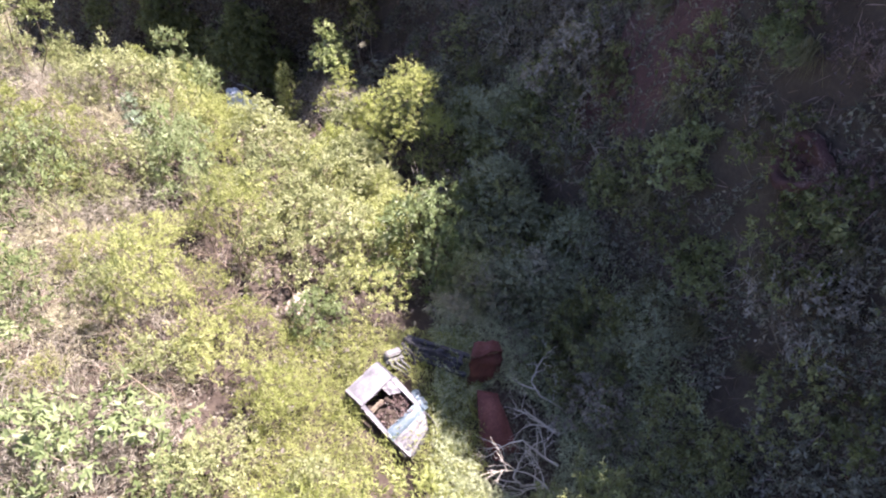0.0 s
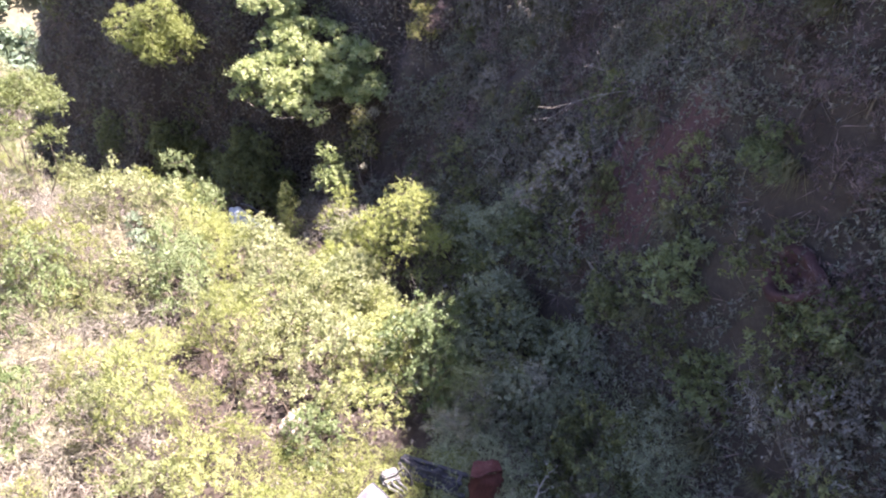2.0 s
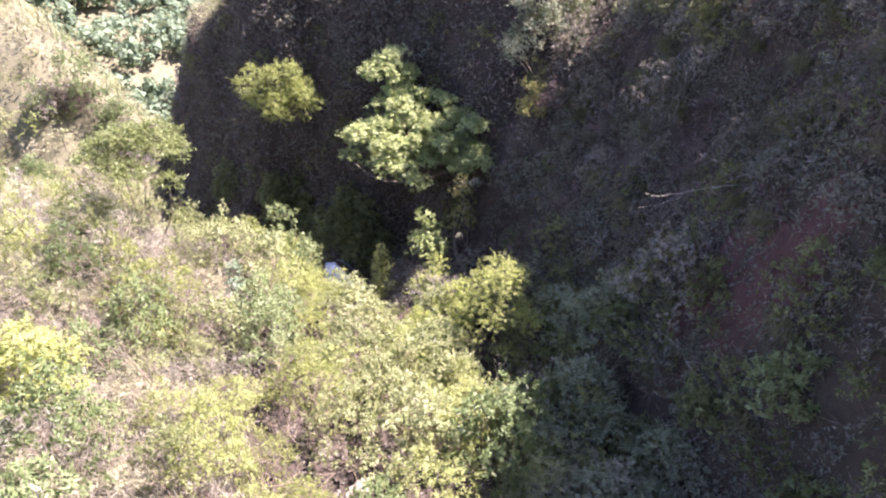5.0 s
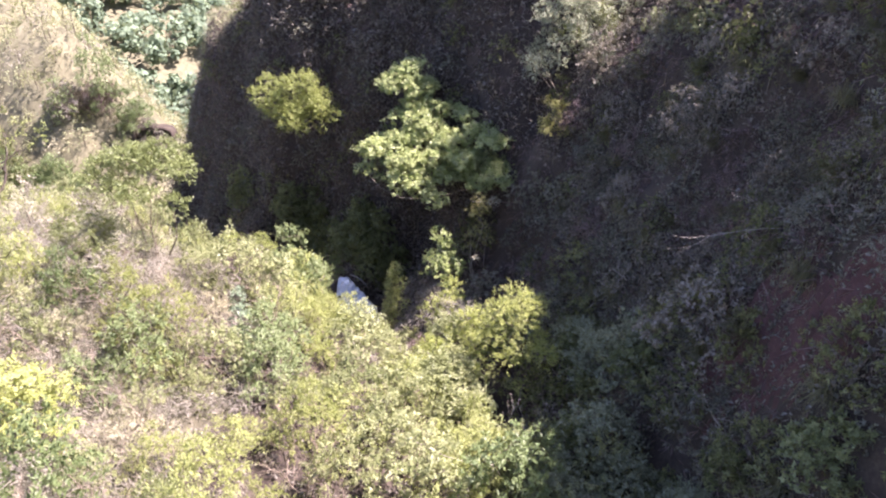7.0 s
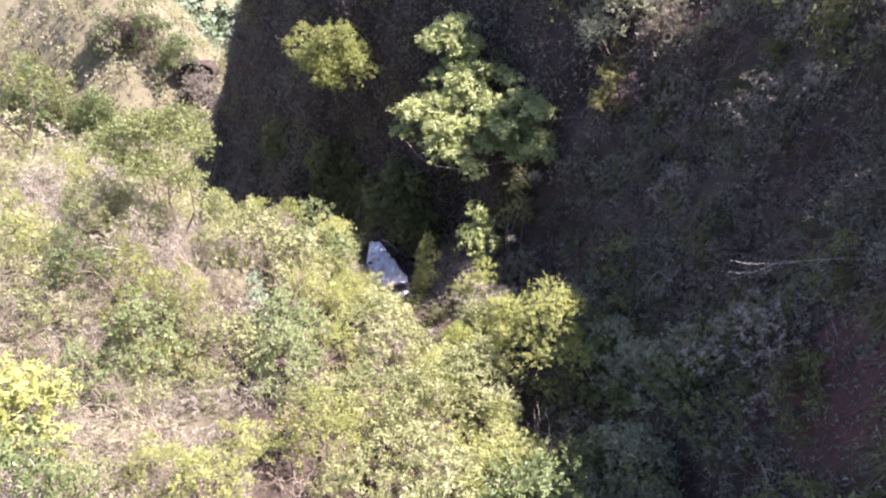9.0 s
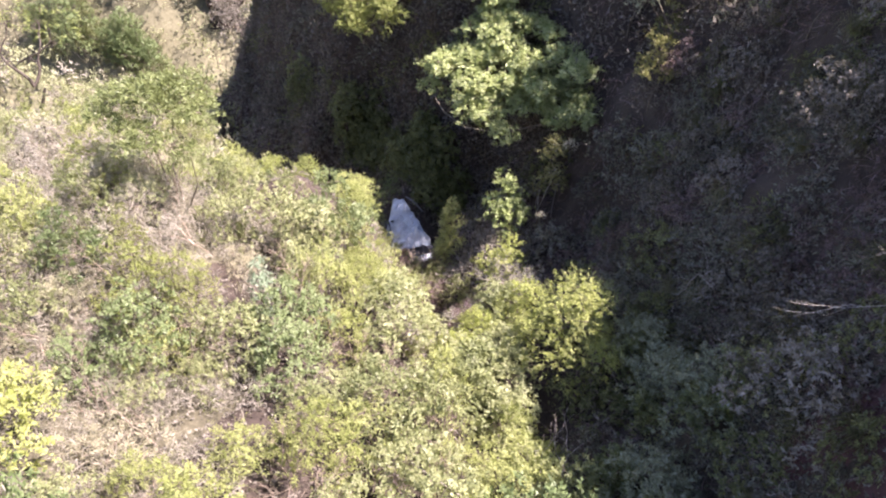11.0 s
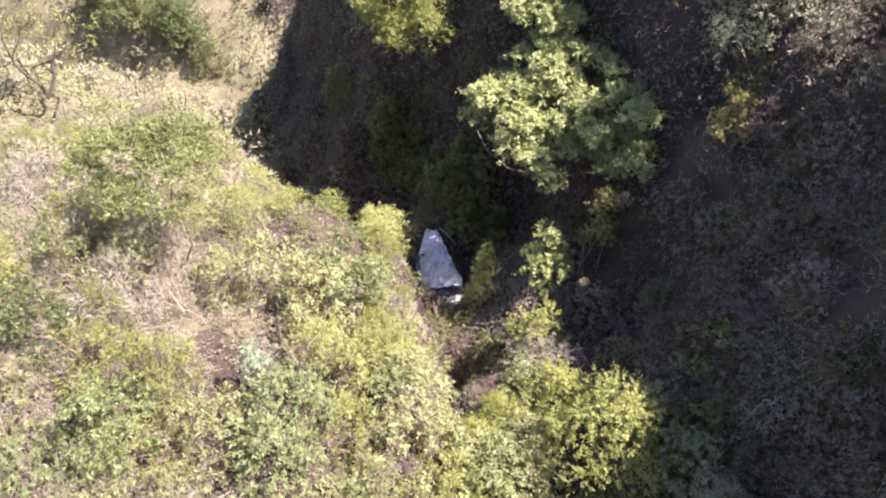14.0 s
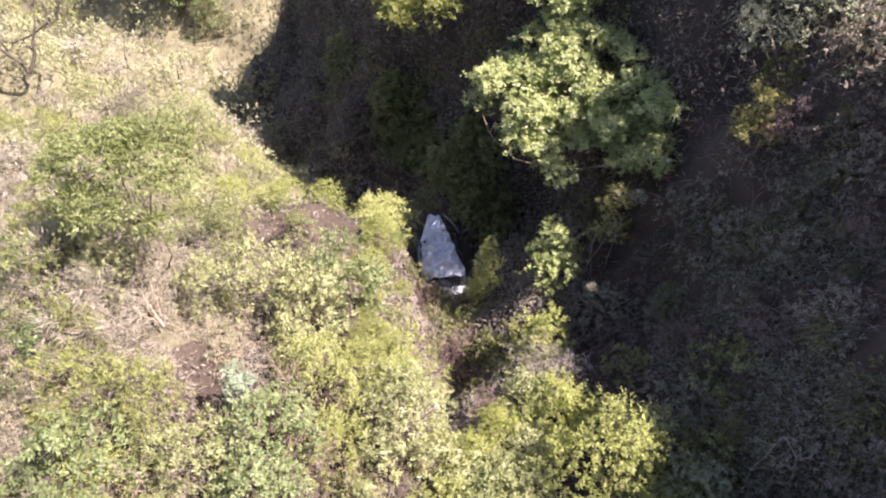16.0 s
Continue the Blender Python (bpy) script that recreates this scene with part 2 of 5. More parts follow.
# Dark purplish leaves: the colour carries part of the shade on cliff and ground.
SHADE_DARK_LEAF = leaf_material("shade_dark_leaf", [(0.0195, 0.0163, 0.0142), (0.085, 0.0745, 0.065), (0.19, 0.17, 0.15), (0.31, 0.285, 0.255)], 0.25, 0.6, 0.6, 0.45, 0.12)
GREY_LEAF = leaf_material("grey_leaf", [(0.1139, 0.1265, 0.0822), (0.2783, 0.3036, 0.2024), (0.5313, 0.5566, 0.4175)], 0.25)
# Withered brown, with the bluish cast of the cliff's shade mixed in.
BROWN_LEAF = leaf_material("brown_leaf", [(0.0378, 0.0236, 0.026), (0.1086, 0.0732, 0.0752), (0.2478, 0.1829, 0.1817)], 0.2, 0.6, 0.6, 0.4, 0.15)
YELLOW_LEAF = leaf_material("yellow_leaf", [(0.15, 0.155, 0.05), (0.28, 0.27, 0.1), (0.35, 0.35, 0.17)], 0.35)
SLOPE_LEAF = leaf_material("slope_leaf", [(0.1287, 0.1357, 0.0702), (0.2574, 0.2632, 0.1544), (0.4212, 0.4189, 0.2808)], 0.3, 0.6, 0.2)
FAR_PALE = leaf_material("far_pale_leaf", [(0.12, 0.135, 0.06), (0.27, 0.285, 0.15), (0.43, 0.435, 0.28)], 0.35, 0.5, 0.2)
TWIG_LEAF = leaf_material("grey_twigs", [(0.1, 0.089, 0.072), (0.25, 0.23, 0.19), (0.45, 0.42, 0.36)], 0.1, 0.7, 0.3, 0.4)
FEATHER_LEAF = leaf_material("feathery_leaf", [(0.055, 0.072, 0.024), (0.165, 0.2, 0.075), (0.34, 0.375, 0.17)], 0.3, 0.45, 0.45, 0.3)
SAGE_LEAF = leaf_material("sage_leaf", [(0.055, 0.067, 0.042), (0.19, 0.215, 0.14), (0.34, 0.362, 0.26)], 0.3, 0.5, 0.5, 0.4, 0.2)
SHADE_GRASS = leaf_material("shade_grass", [(0.1485, 0.1857, 0.1114), (0.3713, 0.4158, 0.2673), (0.6237, 0.6609, 0.4604)], 0.3, 0.6, 0.45, 0.3, 0.2)
TEAL_LEAF = leaf_material("blue_green_leaf", [(0.0648, 0.108, 0.0648), (0.1512, 0.216, 0.1368), (0.2736, 0.3312, 0.2376)], 0.3, 0.4)
HANGING_GRASS = leaf_material("hanging_grass", [(0.05, 0.048, 0.026), (0.13, 0.125, 0.065), (0.24, 0.225, 0.14)], 0.3, 0.6, 0.5, 0.5, 0.2)
STEM_BARK = rough_material("stem_bark", [(0.16, 0.12, 0.09), (0.38, 0.31, 0.25)], 8)
FRESH_LEAF = leaf_material("fresh_leaf", [(0.0504, 0.0616, 0.0269), (0.14, 0.1658, 0.0728), (0.3136, 0.3416, 0.168)], 0.35, 0.45, 0.4, 0.35, 0.25)
STRAW = leaf_material("straw", [(0.185, 0.174, 0.115), (0.33, 0.312, 0.225), (0.48, 0.46, 0.36)], 0.25, 0.7)


# ---- mesh tools ----
def mesh(name, verts, tris, mat, smooth=False):
    verts, tris = np.asarray(verts, np.float32), np.asarray(tris, np.int32)
    me = bpy.data.meshes.new(name)
    me.vertices.add(len(verts))
    me.vertices.foreach_set("co", verts.ravel())
    me.loops.add(tris.size)
    me.loops.foreach_set("vertex_index", tris.ravel())
    me.polygons.add(len(tris))
    me.polygons.foreach_set("loop_start", np.arange(0, tris.size, tris.shape[1], dtype=np.int32))
    me.polygons.foreach_set("use_smooth", np.full(len(tris), smooth))
    me.update(calc_edges=True)
    me.materials.append(mat)
    return me


def part_mesh(name, me, parent, label=""):
    ob = new(name, me)
    ob.parent = parent
    return tagged(ob, label)


def part(name, bm, mat, parent, label="", smooth=False):
    me = bpy.data.meshes.new(name)
    bm.to_mesh(me)
    bm.free()
    me.materials.append(mat)
    for f in me.polygons:
        f.use_smooth = smooth
    return part_mesh(name, me, parent, label)


def thing(name, place, label, category, group="", turn=0.0, tilt=(0, 0)):
    ob = new(name)
    ob.empty_display_size = 0.2
    ob.matrix_basis = pose(*place, tilt[0], tilt[1], turn)
    return tagged(ob, label, category, group)


def unit(v):
    return v / np.maximum(np.linalg.norm(v, axis=-1, keepdims=True), 1e-9)


def leaf_cloud(rng, tips, outs, per_tip, length, width, splay=0.9):
    """Slim leaves springing from the given points, roughly along outs."""
    c = np.repeat(tips, per_tip, 0)
    n = len(c)
    d = unit(np.repeat(outs, per_tip, 0) + rng.normal(0, splay, (n, 3)))
    side = unit(np.cross(d, rng.normal(0, 1, (n, 3)) * 0.6 + (0, 0, 1)))
    up = np.cross(side, d)
    l = length * rng.uniform(0.6, 1.3, (n, 1))
    w = width * rng.uniform(0.7, 1.2, (n, 1))
    base = c + d * l * rng.uniform(-0.1, 0.5, (n, 1))
    v = np.stack([base - side * w * 0.5, base + side * w * 0.5 + d * l * 0.25, base + d * l - up * l * 0.15], 1).reshape(-1, 3)
    return v, np.arange(n * 3).reshape(-1, 3)


def tube(points, radii, sides=5):
    """A tapered tube along points."""
    pts = np.asarray(points, float)
    t = unit(np.gradient(pts, axis=0))
    a = unit(np.cross(t, (0.31, 0.87, 0.38)))
    b = np.cross(t, a)
    ang = np.arange(sides) * 2 * np.pi / sides
    ring = np.cos(ang)[None, :, None] * a[:, None] + np.sin(ang)[None, :, None] * b[:, None]
    v = (pts[:, None] + ring * np.asarray(radii)[:, None, None]).reshape(-1, 3)
    i, j = np.meshgrid(np.arange(len(pts) - 1), np.arange(sides), indexing="ij")
    i, j = i.ravel(), j.ravel()
    q = np.stack([i * sides + j, i * sides + (j + 1) % sides, (i + 1) * sides + (j + 1) % sides, (i + 1) * sides + j], 1)
    return v, np.concatenate([q[:, [0, 1, 2]], q[:, [0, 2, 3]]])


def joined(pieces):
    vs, fs, k = [], [], 0
    for v, f in pieces:
        vs.append(v)
        fs.append(f + k)
        k += len(v)
    return np.concatenate(vs), np.concatenate(fs)


def limb(rng, a, b, r0, r1, bend=0.12, steps=6):
    a, b = np.asarray(a, float), np.asarray(b, float)
    k = np.linspace(0, 1, steps)[:, None]
    sag = rng.normal(0, bend * np.linalg.norm(b - a), 3)
    pts = a + (b - a) * k + sag * np.sin(k * np.pi) + rng.normal(0, 0.02, (steps, 3)) * np.linalg.norm(b - a)
    pts[0] = a
    return tube(pts, np.linspace(r0, r1, steps), 3)


def sprays(rng, c, r, flat, n, per_tip, leaf, width, splay, tuft):
    """Leaves of one lobe, set along short twigs that share a plane each; tuft gathers them towards the twigs' ends."""
    m, k = max(4, int(n / 1.6)), max(4, int(per_tip * 1.6))
    o = unit(rng.normal(0, 1, (m, 3)) + (0, 0, 0.7))
    reach = r * rng.uniform(0.75, 1.15, (m, 1)) * np.where(rng.uniform(size=(m, 1)) < 0.18, 1.32, 1.0)
    up = unit(o + (0, 0, 0.7) + rng.normal(0, 0.35, (m, 3)))
    lateral = unit(np.cross(o, up) + 1e-6)
    bend = rng.normal(0, 0.25, (m, 3)) - (0, 0, 0.12)
    s = 1 - (1 - tuft) * rng.uniform(0, 1, (m, k)) ** 1.2 * 0.62 - tuft * np.abs(rng.normal(0, 0.1, (m, k)))
    along = o[:, None] * s[..., None] + bend[:, None] * (s[..., None] ** 2) * 0.45
    pos = c + along * (1, 1, flat) * reach[:, None] + rng.normal(0, 0.25 * leaf, (m, k, 3))
    sign = np.where(rng.uniform(size=(m, k, 1)) < 0.5, -1.0, 1.0)
    d = unit(o[:, None] * (0.8 - 0.5 * tuft) + lateral[:, None] * sign * (0.5 + 0.5 * tuft) + rng.normal(0, splay * (0.35 + 0.35 * tuft), (m, k, 3)))
    side = unit(np.cross(d, up[:, None] + rng.normal(0, 0.3, (m, k, 3))) + 1e-6)
    l = leaf * rng.uniform(0.65, 1.3, (m, k, 1))
    w = width * rng.uniform(0.75, 1.2, (m, k, 1))
    v = np.stack([pos - side * w * 0.5, pos + side * w * 0.5 + d * l * 0.3, pos + d * l - up[:, None] * l * 0.12], 2).reshape(-1, 3)
    return v, c + o * (1, 1, flat) * reach


def plant_meshes(name, seed, lobes, tips, per_tip, leaf, width, leaf_mat, bark_mat, stems=5, splay=0.9, bare=0.0, wood_size=1.0, tuft=0.35):
    """Trunk mesh and crown mesh of a plant whose crown is made of lobes (x, y, z, radius, flatness)."""
    rng = np.random.default_rng(seed)
    wood, leaves = [], []
    root = np.array((0, 0, -0.3), float)
    size = wood_size * max(abs(l[2]) + l[3] for l in lobes)
    hub = []
    order = sorted(range(len(lobes)), key=lambda k: lobes[k][2])
    for k in order:
        x, y, z, r, flat = lobes[k]
        c = np.array((x, y, z))
        if len(hub) < stems:
            start, r0 = root + rng.normal(0, 0.04, 3) * (1, 1, 0), 0.016 * size
        else:
            start = min(hub, key=lambda h: np.linalg.norm(h - c))
            r0 = 0.009 * size
        wood.append(limb(rng, start, c, r0, 0.3 * r0, 0.06, 4))
        hub.append(c)
        n = max(6, int(tips * (r / 0.5) ** 1.6))
        v, ends = sprays(rng, c, r, flat, n, per_tip, leaf, width, splay, tuft)
        leaves.append(v)
        for tip in ends[: 1 + int(bare * n)]:
            wood.append(tube([c, (c + tip) / 2 + rng.normal(0, 0.06 * r, 3), tip], [0.0045 * size, 0.003 * size, 0.0015 * size], 3))
    v = np.concatenate(leaves)
    wv, wf = joined(wood)
    return mesh(name + "_trunk", wv, wf, bark_mat, True), mesh(name + "_crown", v, np.arange(len(v)).reshape(-1, 3), leaf_mat)


def bush_lobes(seed, count, radius, height, lobe, flat=0.8, peak=0.0):
    rng = np.random.default_rng(seed)
    out = []
    for k in range(count):
        a, q = k * 2.4 + rng.uniform(-0.3, 0.3), math.sqrt((k + 0.5) / count)
        z = height * (1 - 0.62 * q ** 1.6) * rng.uniform(0.72, 1.12) + peak * (1 - q)
        s = lobe * rng.uniform(0.75, 1.25)
        out.append((radius * q * math.cos(a), radius * q * math.sin(a), z - s * 0.4, s, flat))
    return out


def plant(name, place, meshes, label, category, group="", turn=0.0, scale=1.0, tilt=(0, 0)):
    ob = thing(name, place, label, category, group, turn, tilt)
    ob.scale = (scale,) * 3
    part_mesh("trunk", meshes[0], ob)
    part_mesh("crown", meshes[1], ob)
    return ob


def ground_z(x, y):
    return float(land(x, y))


# ---- ground ----
def axis(a, b, fine_a, fine_b, step, far_step):
    grow = []
    x, s = fine_a, step
    while x > a:
        s = min(s * 1.15, far_step)
        x -= s
        grow.append(x)
    x, s, tail = fine_b, step, []
    while x < b:
        s = min(s * 1.15, far_step)
        x += s
        tail.append(x)
    return np.array(grow[::-1] + list(np.arange(fine_a, fine_b, step)) + tail)


gx, gy = axis(-1500, 1500, -34, 14, 0.4, 60), axis(-1500, 1800, -4, 46, 0.4, 60)
X, Y = np.meshgrid(gx, gy)
grain = np.random.default_rng(5).normal(0, 0.09, X.shape)
gv = np.stack([X, Y, land(X, Y) + grain], -1).reshape(-1, 3)
i, j = np.meshgrid(np.arange(len(gy) - 1), np.arange(len(gx) - 1), indexing="ij")
k = (i * len(gx) + j).ravel()
quads = np.stack([k, k + 1, k + 1 + len(gx), k + len(gx)], 1)
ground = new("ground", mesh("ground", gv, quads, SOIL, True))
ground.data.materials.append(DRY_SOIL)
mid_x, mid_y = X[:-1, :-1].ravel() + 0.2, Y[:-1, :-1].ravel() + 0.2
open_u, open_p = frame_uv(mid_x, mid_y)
# Round the cave both masks leave dark soil, painting in its shade.
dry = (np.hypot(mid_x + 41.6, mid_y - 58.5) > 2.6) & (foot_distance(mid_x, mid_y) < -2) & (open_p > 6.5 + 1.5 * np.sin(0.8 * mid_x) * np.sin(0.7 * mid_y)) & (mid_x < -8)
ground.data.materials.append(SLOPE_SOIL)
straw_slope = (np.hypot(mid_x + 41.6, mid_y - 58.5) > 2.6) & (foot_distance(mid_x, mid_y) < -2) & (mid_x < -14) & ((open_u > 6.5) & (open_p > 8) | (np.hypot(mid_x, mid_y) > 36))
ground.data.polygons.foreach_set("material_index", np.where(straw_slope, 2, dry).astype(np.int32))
tagged(ground, "brown leaf-littered soil of a steep overgrown ravine", "ground", kind="structure")

# ---- plants that stand out ----
def stands(x, y, sink=0.15):
    return (x, y, ground_z(x, y) - sink)


# The tall tree over the gully: ragged tiers, broad below and narrow above.
rng = np.random.default_rng(11)
lob = []
for height, reach, count, cx, cy in ((4.9, 3.2, 36, -0.65, 0.0), (5.9, 2.7, 20, -0.8, 0.5), (5.3, 1.7, 10, 1.5, 0.3), (6.4, 2.1, 14, 0.5, 1.0), (6.9, 1.9, 13, -0.8, 2.0), (7.9, 1.3, 9, -2.0, 2.8), (8.6, 0.35, 2, -2.1, 3.0)):
    for k in range(count):
        a, q = rng.uniform(0, 6.28), math.sqrt(rng.uniform(0.05, 1))
        lob.append((cx + reach * q * math.cos(a), cy + 0.6 * reach * q * math.sin(a), height + 0.35 - 0.5 * q + rng.uniform(-0.3, 0.3), rng.uniform(0.4, 0.78), 0.5))
plant("tree", (-5.5, 28.6, -4.4), plant_meshes("tree", 21, lob, 62, 9, 0.15, 0.06, TREE_LEAF, BARK, stems=1, wood_size=0.6, tuft=0.75), "tall broadleaf tree with a tiered sunlit crown above the gully", "tree")

# The leaning tree farther along.
lob = []
for k in range(34):
    o = unit(rng.normal(0, 1, 3)) * rng.uniform(0.4, 1.0)
    lob.append((-3.25 + 1.95 * o[0], 1.5 * o[1], 6.6 + 1.6 * o[2] - 0.25 * o[0], rng.uniform(0.36, 0.66), 0.7))
plant("tree", (-10.2, 31.5, -4.6), plant_meshes("leaning_tree", 22, lob, 70, 8, 0.11, 0.045, LIME_LEAF, BARK, stems=1, wood_size=0.3), "slender tree with a round yellow-green crown leaning out from the cliff", "tree")
plant("tree", (-8.4, 32.2, -3.0), plant_meshes("shaded_tree", 37, bush_lobes(37, 18, 1.6, 4.9, 0.6), 50, 7, 0.13, 0.06, MID_LEAF, BARK, stems=3, wood_size=0.5), "dark green tree in the shade behind a leaning one", "tree")

# Grey-green tree high on the cliff.
grey_tree = plant("tree", stands(-0.25, 29.0), plant_meshes("grey_tree", 23, bush_lobes(23, 36, 1.95, 5.3, 0.52, peak=0.6), 80, 7, 0.085, 0.032, GREY_LEAF, BARK, wood_size=0.5), "grey-green bushy tree on the cliff edge", "tree", "grey-green trees on the cliff edge")
for x, y, k in ((0.7, 30.6, 0.95),):
    copy_thing(grey_tree, Matrix.LocRotScale(stands(x, y), Euler((0, 0, x * 7)), (k, k, k)))
plant("shrub", stands(0.2, 30.6), plant_meshes("crest_shrub", 106, bush_lobes(106, 14, 1.0, 4.6, 0.45), 70, 8, 0.1, 0.045, LIME_LEAF, BARK, wood_size=0.5, tuft=0.5), "yellow-green shrub behind a grey-green tree on the cliff edge", "shrub")
SPRIG = plant_meshes("sprig", 107, bush_lobes(107, 7, 0.42, 1.3, 0.26), 46, 7, 0.1, 0.045, PALE_LEAF, PALE_BARK, bare=0.2, wood_size=0.5, tuft=0.7)
sprig = plant("shrub", stands(2.0, 26.4, 0.0), SPRIG, "pale leafy sprays catching the sun on the cliff", "shrub", "pale sprays on the cliff")
for x, y, k in ((2.6, 27.3, 1.2), (3.3, 25.4, 1.0), (3.9, 24.6, 1.1)):
    copy_thing(sprig, Matrix.LocRotScale(stands(x, y, 0.0), Euler((0, 0, x * 7)), (k, k, k)))
plant("shrub", stands(-0.75, 26.9), plant_meshes("yellow_shrub", 24, bush_lobes(24, 9, 0.55, 2.2, 0.36), 60, 7, 0.1, 0.04, YELLOW_LEAF, BARK, wood_size=0.6), "yellowing shrub on the cliff face", "shrub")
plant("shrub", stands(-3.5, 26.3), plant_meshes("dry_shrub", 25, bush_lobes(25, 10, 0.4, 5.2, 0.36, peak=0.6), 40, 7, 0.12, 0.035, YELLOW_LEAF, PALE_BARK, bare=0.2, wood_size=0.3), "half-dry yellowing shrub with pale twigs beside the tall tree", "shrub")
drytop = plant_meshes("pale_tuft", 92, bush_lobes(92, 6, 0.3, 1.0, 0.26), 40, 6, 0.2, 0.016, STRAW, PALE_BARK, bare=0.4, wood_size=0.4)
for x, y, z, k in ((-3.1, 23.2, -0.2, 0.35), (-2.9, 26.6, 0.2, 0.6)):
    plant("shrub", (x, y, z), drytop, "bleached dry tuft standing over the bushes", "shrub", "bleached dry tufts", scale=k)

# In the gully round the second wreck.
plant("shrub", stands(-4.75, 24.9), plant_meshes("round_shrub", 26, bush_lobes(26, 12, 0.8, 3.6, 0.42), 60, 8, 0.11, 0.055, TREE_LEAF, BARK, wood_size=0.4, tuft=0.7), "pale-leaved rounded shrub at the gully's edge", "shrub")
cone = [(rng.uniform(-0.62, 0.62) * (1 - k / 26) - 0.01 * k, rng.uniform(-0.62, 0.62) * (1 - k / 26) + 0.025 * k, 0.25 + 0.135 * k, 0.44 - 0.008 * k, 0.9) for k in range(22)]
plant("shrub", stands(-6.75, 24.55), plant_meshes("cone_shrub", 27, cone, 90, 8, 0.075, 0.032, LIME_LEAF, BARK, stems=1, wood_size=0.5), "narrow upright olive-green shrub beside a wrecked car", "shrub")
plant("shrub", stands(-4.0, 22.0), plant_meshes("lime_shrub", 28, bush_lobes(28, 10, 0.75, 2.4, 0.42), 80, 8, 0.085, 0.035, BRIGHT_LEAF, BARK, wood_size=0.4, tuft=0.6), "bright lime-green shrub in the gully", "shrub")
LIME_LOW = plant_meshes("lime_low", 105, bush_lobes(105, 11, 0.6, 1.3, 0.38), 80, 8, 0.08, 0.028, BRIGHT_LEAF, BARK, wood_size=0.4, tuft=0.3)
lime_low = plant("shrub", stands(-4.1, 17.5), LIME_LOW, "low bright lime-green shrub in the sunlit gully", "shrub", "low lime-green shrubs in the gully")
for x, y, k in ((-1.1, 14.6, 1.1), (-2.7, 19.6, 1.3), (-3.9, 18.6, 0.8)):
    copy_thing(lime_low, Matrix.LocRotScale(stands(x, y), Euler((0, 0, x * 7)), (k, k, k * 1.1)))
big = bush_lobes(29, 26, 1.4, 4.0, 0.46)
plant("shrub", stands(-1.15, 18.2), plant_meshes("big_shrub", 29, big, 84, 8, 0.075, 0.03, BRIGHT_LEAF, BARK, wood_size=0.5), "large yellow-green shrub at the shadow's edge", "shrub")
plant("shrub", stands(-0.75, 19.2), plant_meshes("cream_top", 93, bush_lobes(93, 12, 0.7, 3.9, 0.42), 70, 8, 0.085, 0.036, PALE_LEAF, BARK, wood_size=0.4, tuft=0.6), "pale cream-leaved shrub standing behind a yellow-green one", "shrub")
plant("shrub", stands(-0.4, 17.3), plant_meshes("low_shrub", 30, bush_lobes(30, 10, 0.8, 1.7, 0.45), 40, 6, 0.1, 0.05, GREEN_LEAF, BARK), "fresh green shrub under a larger one", "shrub")
plant("shrub", stands(4.9, 8.6), plant_meshes("grey_bush", 31, bush_lobes(31, 20, 1.1, 2.2, 0.4), 80, 7, 0.075, 0.024, GREY_LEAF, BARK, wood_size=0.5), "silvery grey bush in the shade", "shrub")

# On the sunny spur.
lob = []
for k in range(28):
    a, q = k * 2.4, math.sqrt((k + 0.5) / 28)
    lob.append((1.5 * q * math.cos(a), 1.5 * q * math.sin(a), 3.7 - 0.9 * q ** 2 + rng.uniform(-0.35, 0.35), rng.uniform(0.35, 0.55), 0.5))
plant("tree", stands(-12.4, 17.4), plant_meshes("feather_tree", 32, lob, 90, 8, 0.12, 0.036, FEATHER_LEAF, BARK, stems=3, wood_size=0.5, tuft=0.25), "small spreading tree with feathery green foliage and forked stems", "tree")
plant("shrub", stands(-10.7, 9.4), plant_meshes("left_bush", 33, bush_lobes(33, 16, 0.95, 2.5, 0.48), 70, 8, 0.1, 0.045, BRIGHT_LEAF, BARK, wood_size=0.5, tuft=0.6), "dense bright green shrub with deep shade beneath it", "shrub")
plant("shrub", stands(-8.85, 15.4), plant_meshes("teal_shrub", 94, bush_lobes(94, 6, 0.26, 2.6, 0.26), 60, 8, 0.1, 0.045, TEAL_LEAF, BARK, wood_size=0.4, tuft=0.7), "blue-green broad-leaved shrub among dry ones", "shrub")
EDGE = plant_meshes("edge_shrub", 34, bush_lobes(34, 13, 0.85, 1.95, 0.42), 90, 8, 0.075, 0.03, LIME_LEAF, BARK, wood_size=0.6)
edge = plant("shrub", stands(-13.2, 22.3, 0.8), EDGE, "bright yellow-green shrub along the spur's edge", "shrub", "shrubs along the edge of the spur")
for x, y, s in ((-12.2, 23.3, 0.65), (-11.2, 24.4, 0.9), (-11.4, 25.4, 1.2), (-10.4, 23.4, 0.75), (-14.6, 21.7, 0.6), (-9.9, 21.9, 0.75), (-8.8, 20.4, 0.55), (-7.7, 19.1, 0.75), (-6.6, 18.0, 0.8), (-9.0, 22.3, 0.5)):
    copy_thing(edge, Matrix.LocRotScale(stands(x, y), Euler((0, 0, x * 7)), (s, s, s * 0.85)))
plant("shrub", stands(-3.5, 16.6), plant_meshes("cream_shrub", 35, bush_lobes(35, 14, 1.0, 1.9, 0.45), 70, 8, 0.12, 0.055, PALE_LEAF, BARK, wood_size=0.5, tuft=0.75), "pale broad-leaved shrub in the sunlit gully", "shrub")
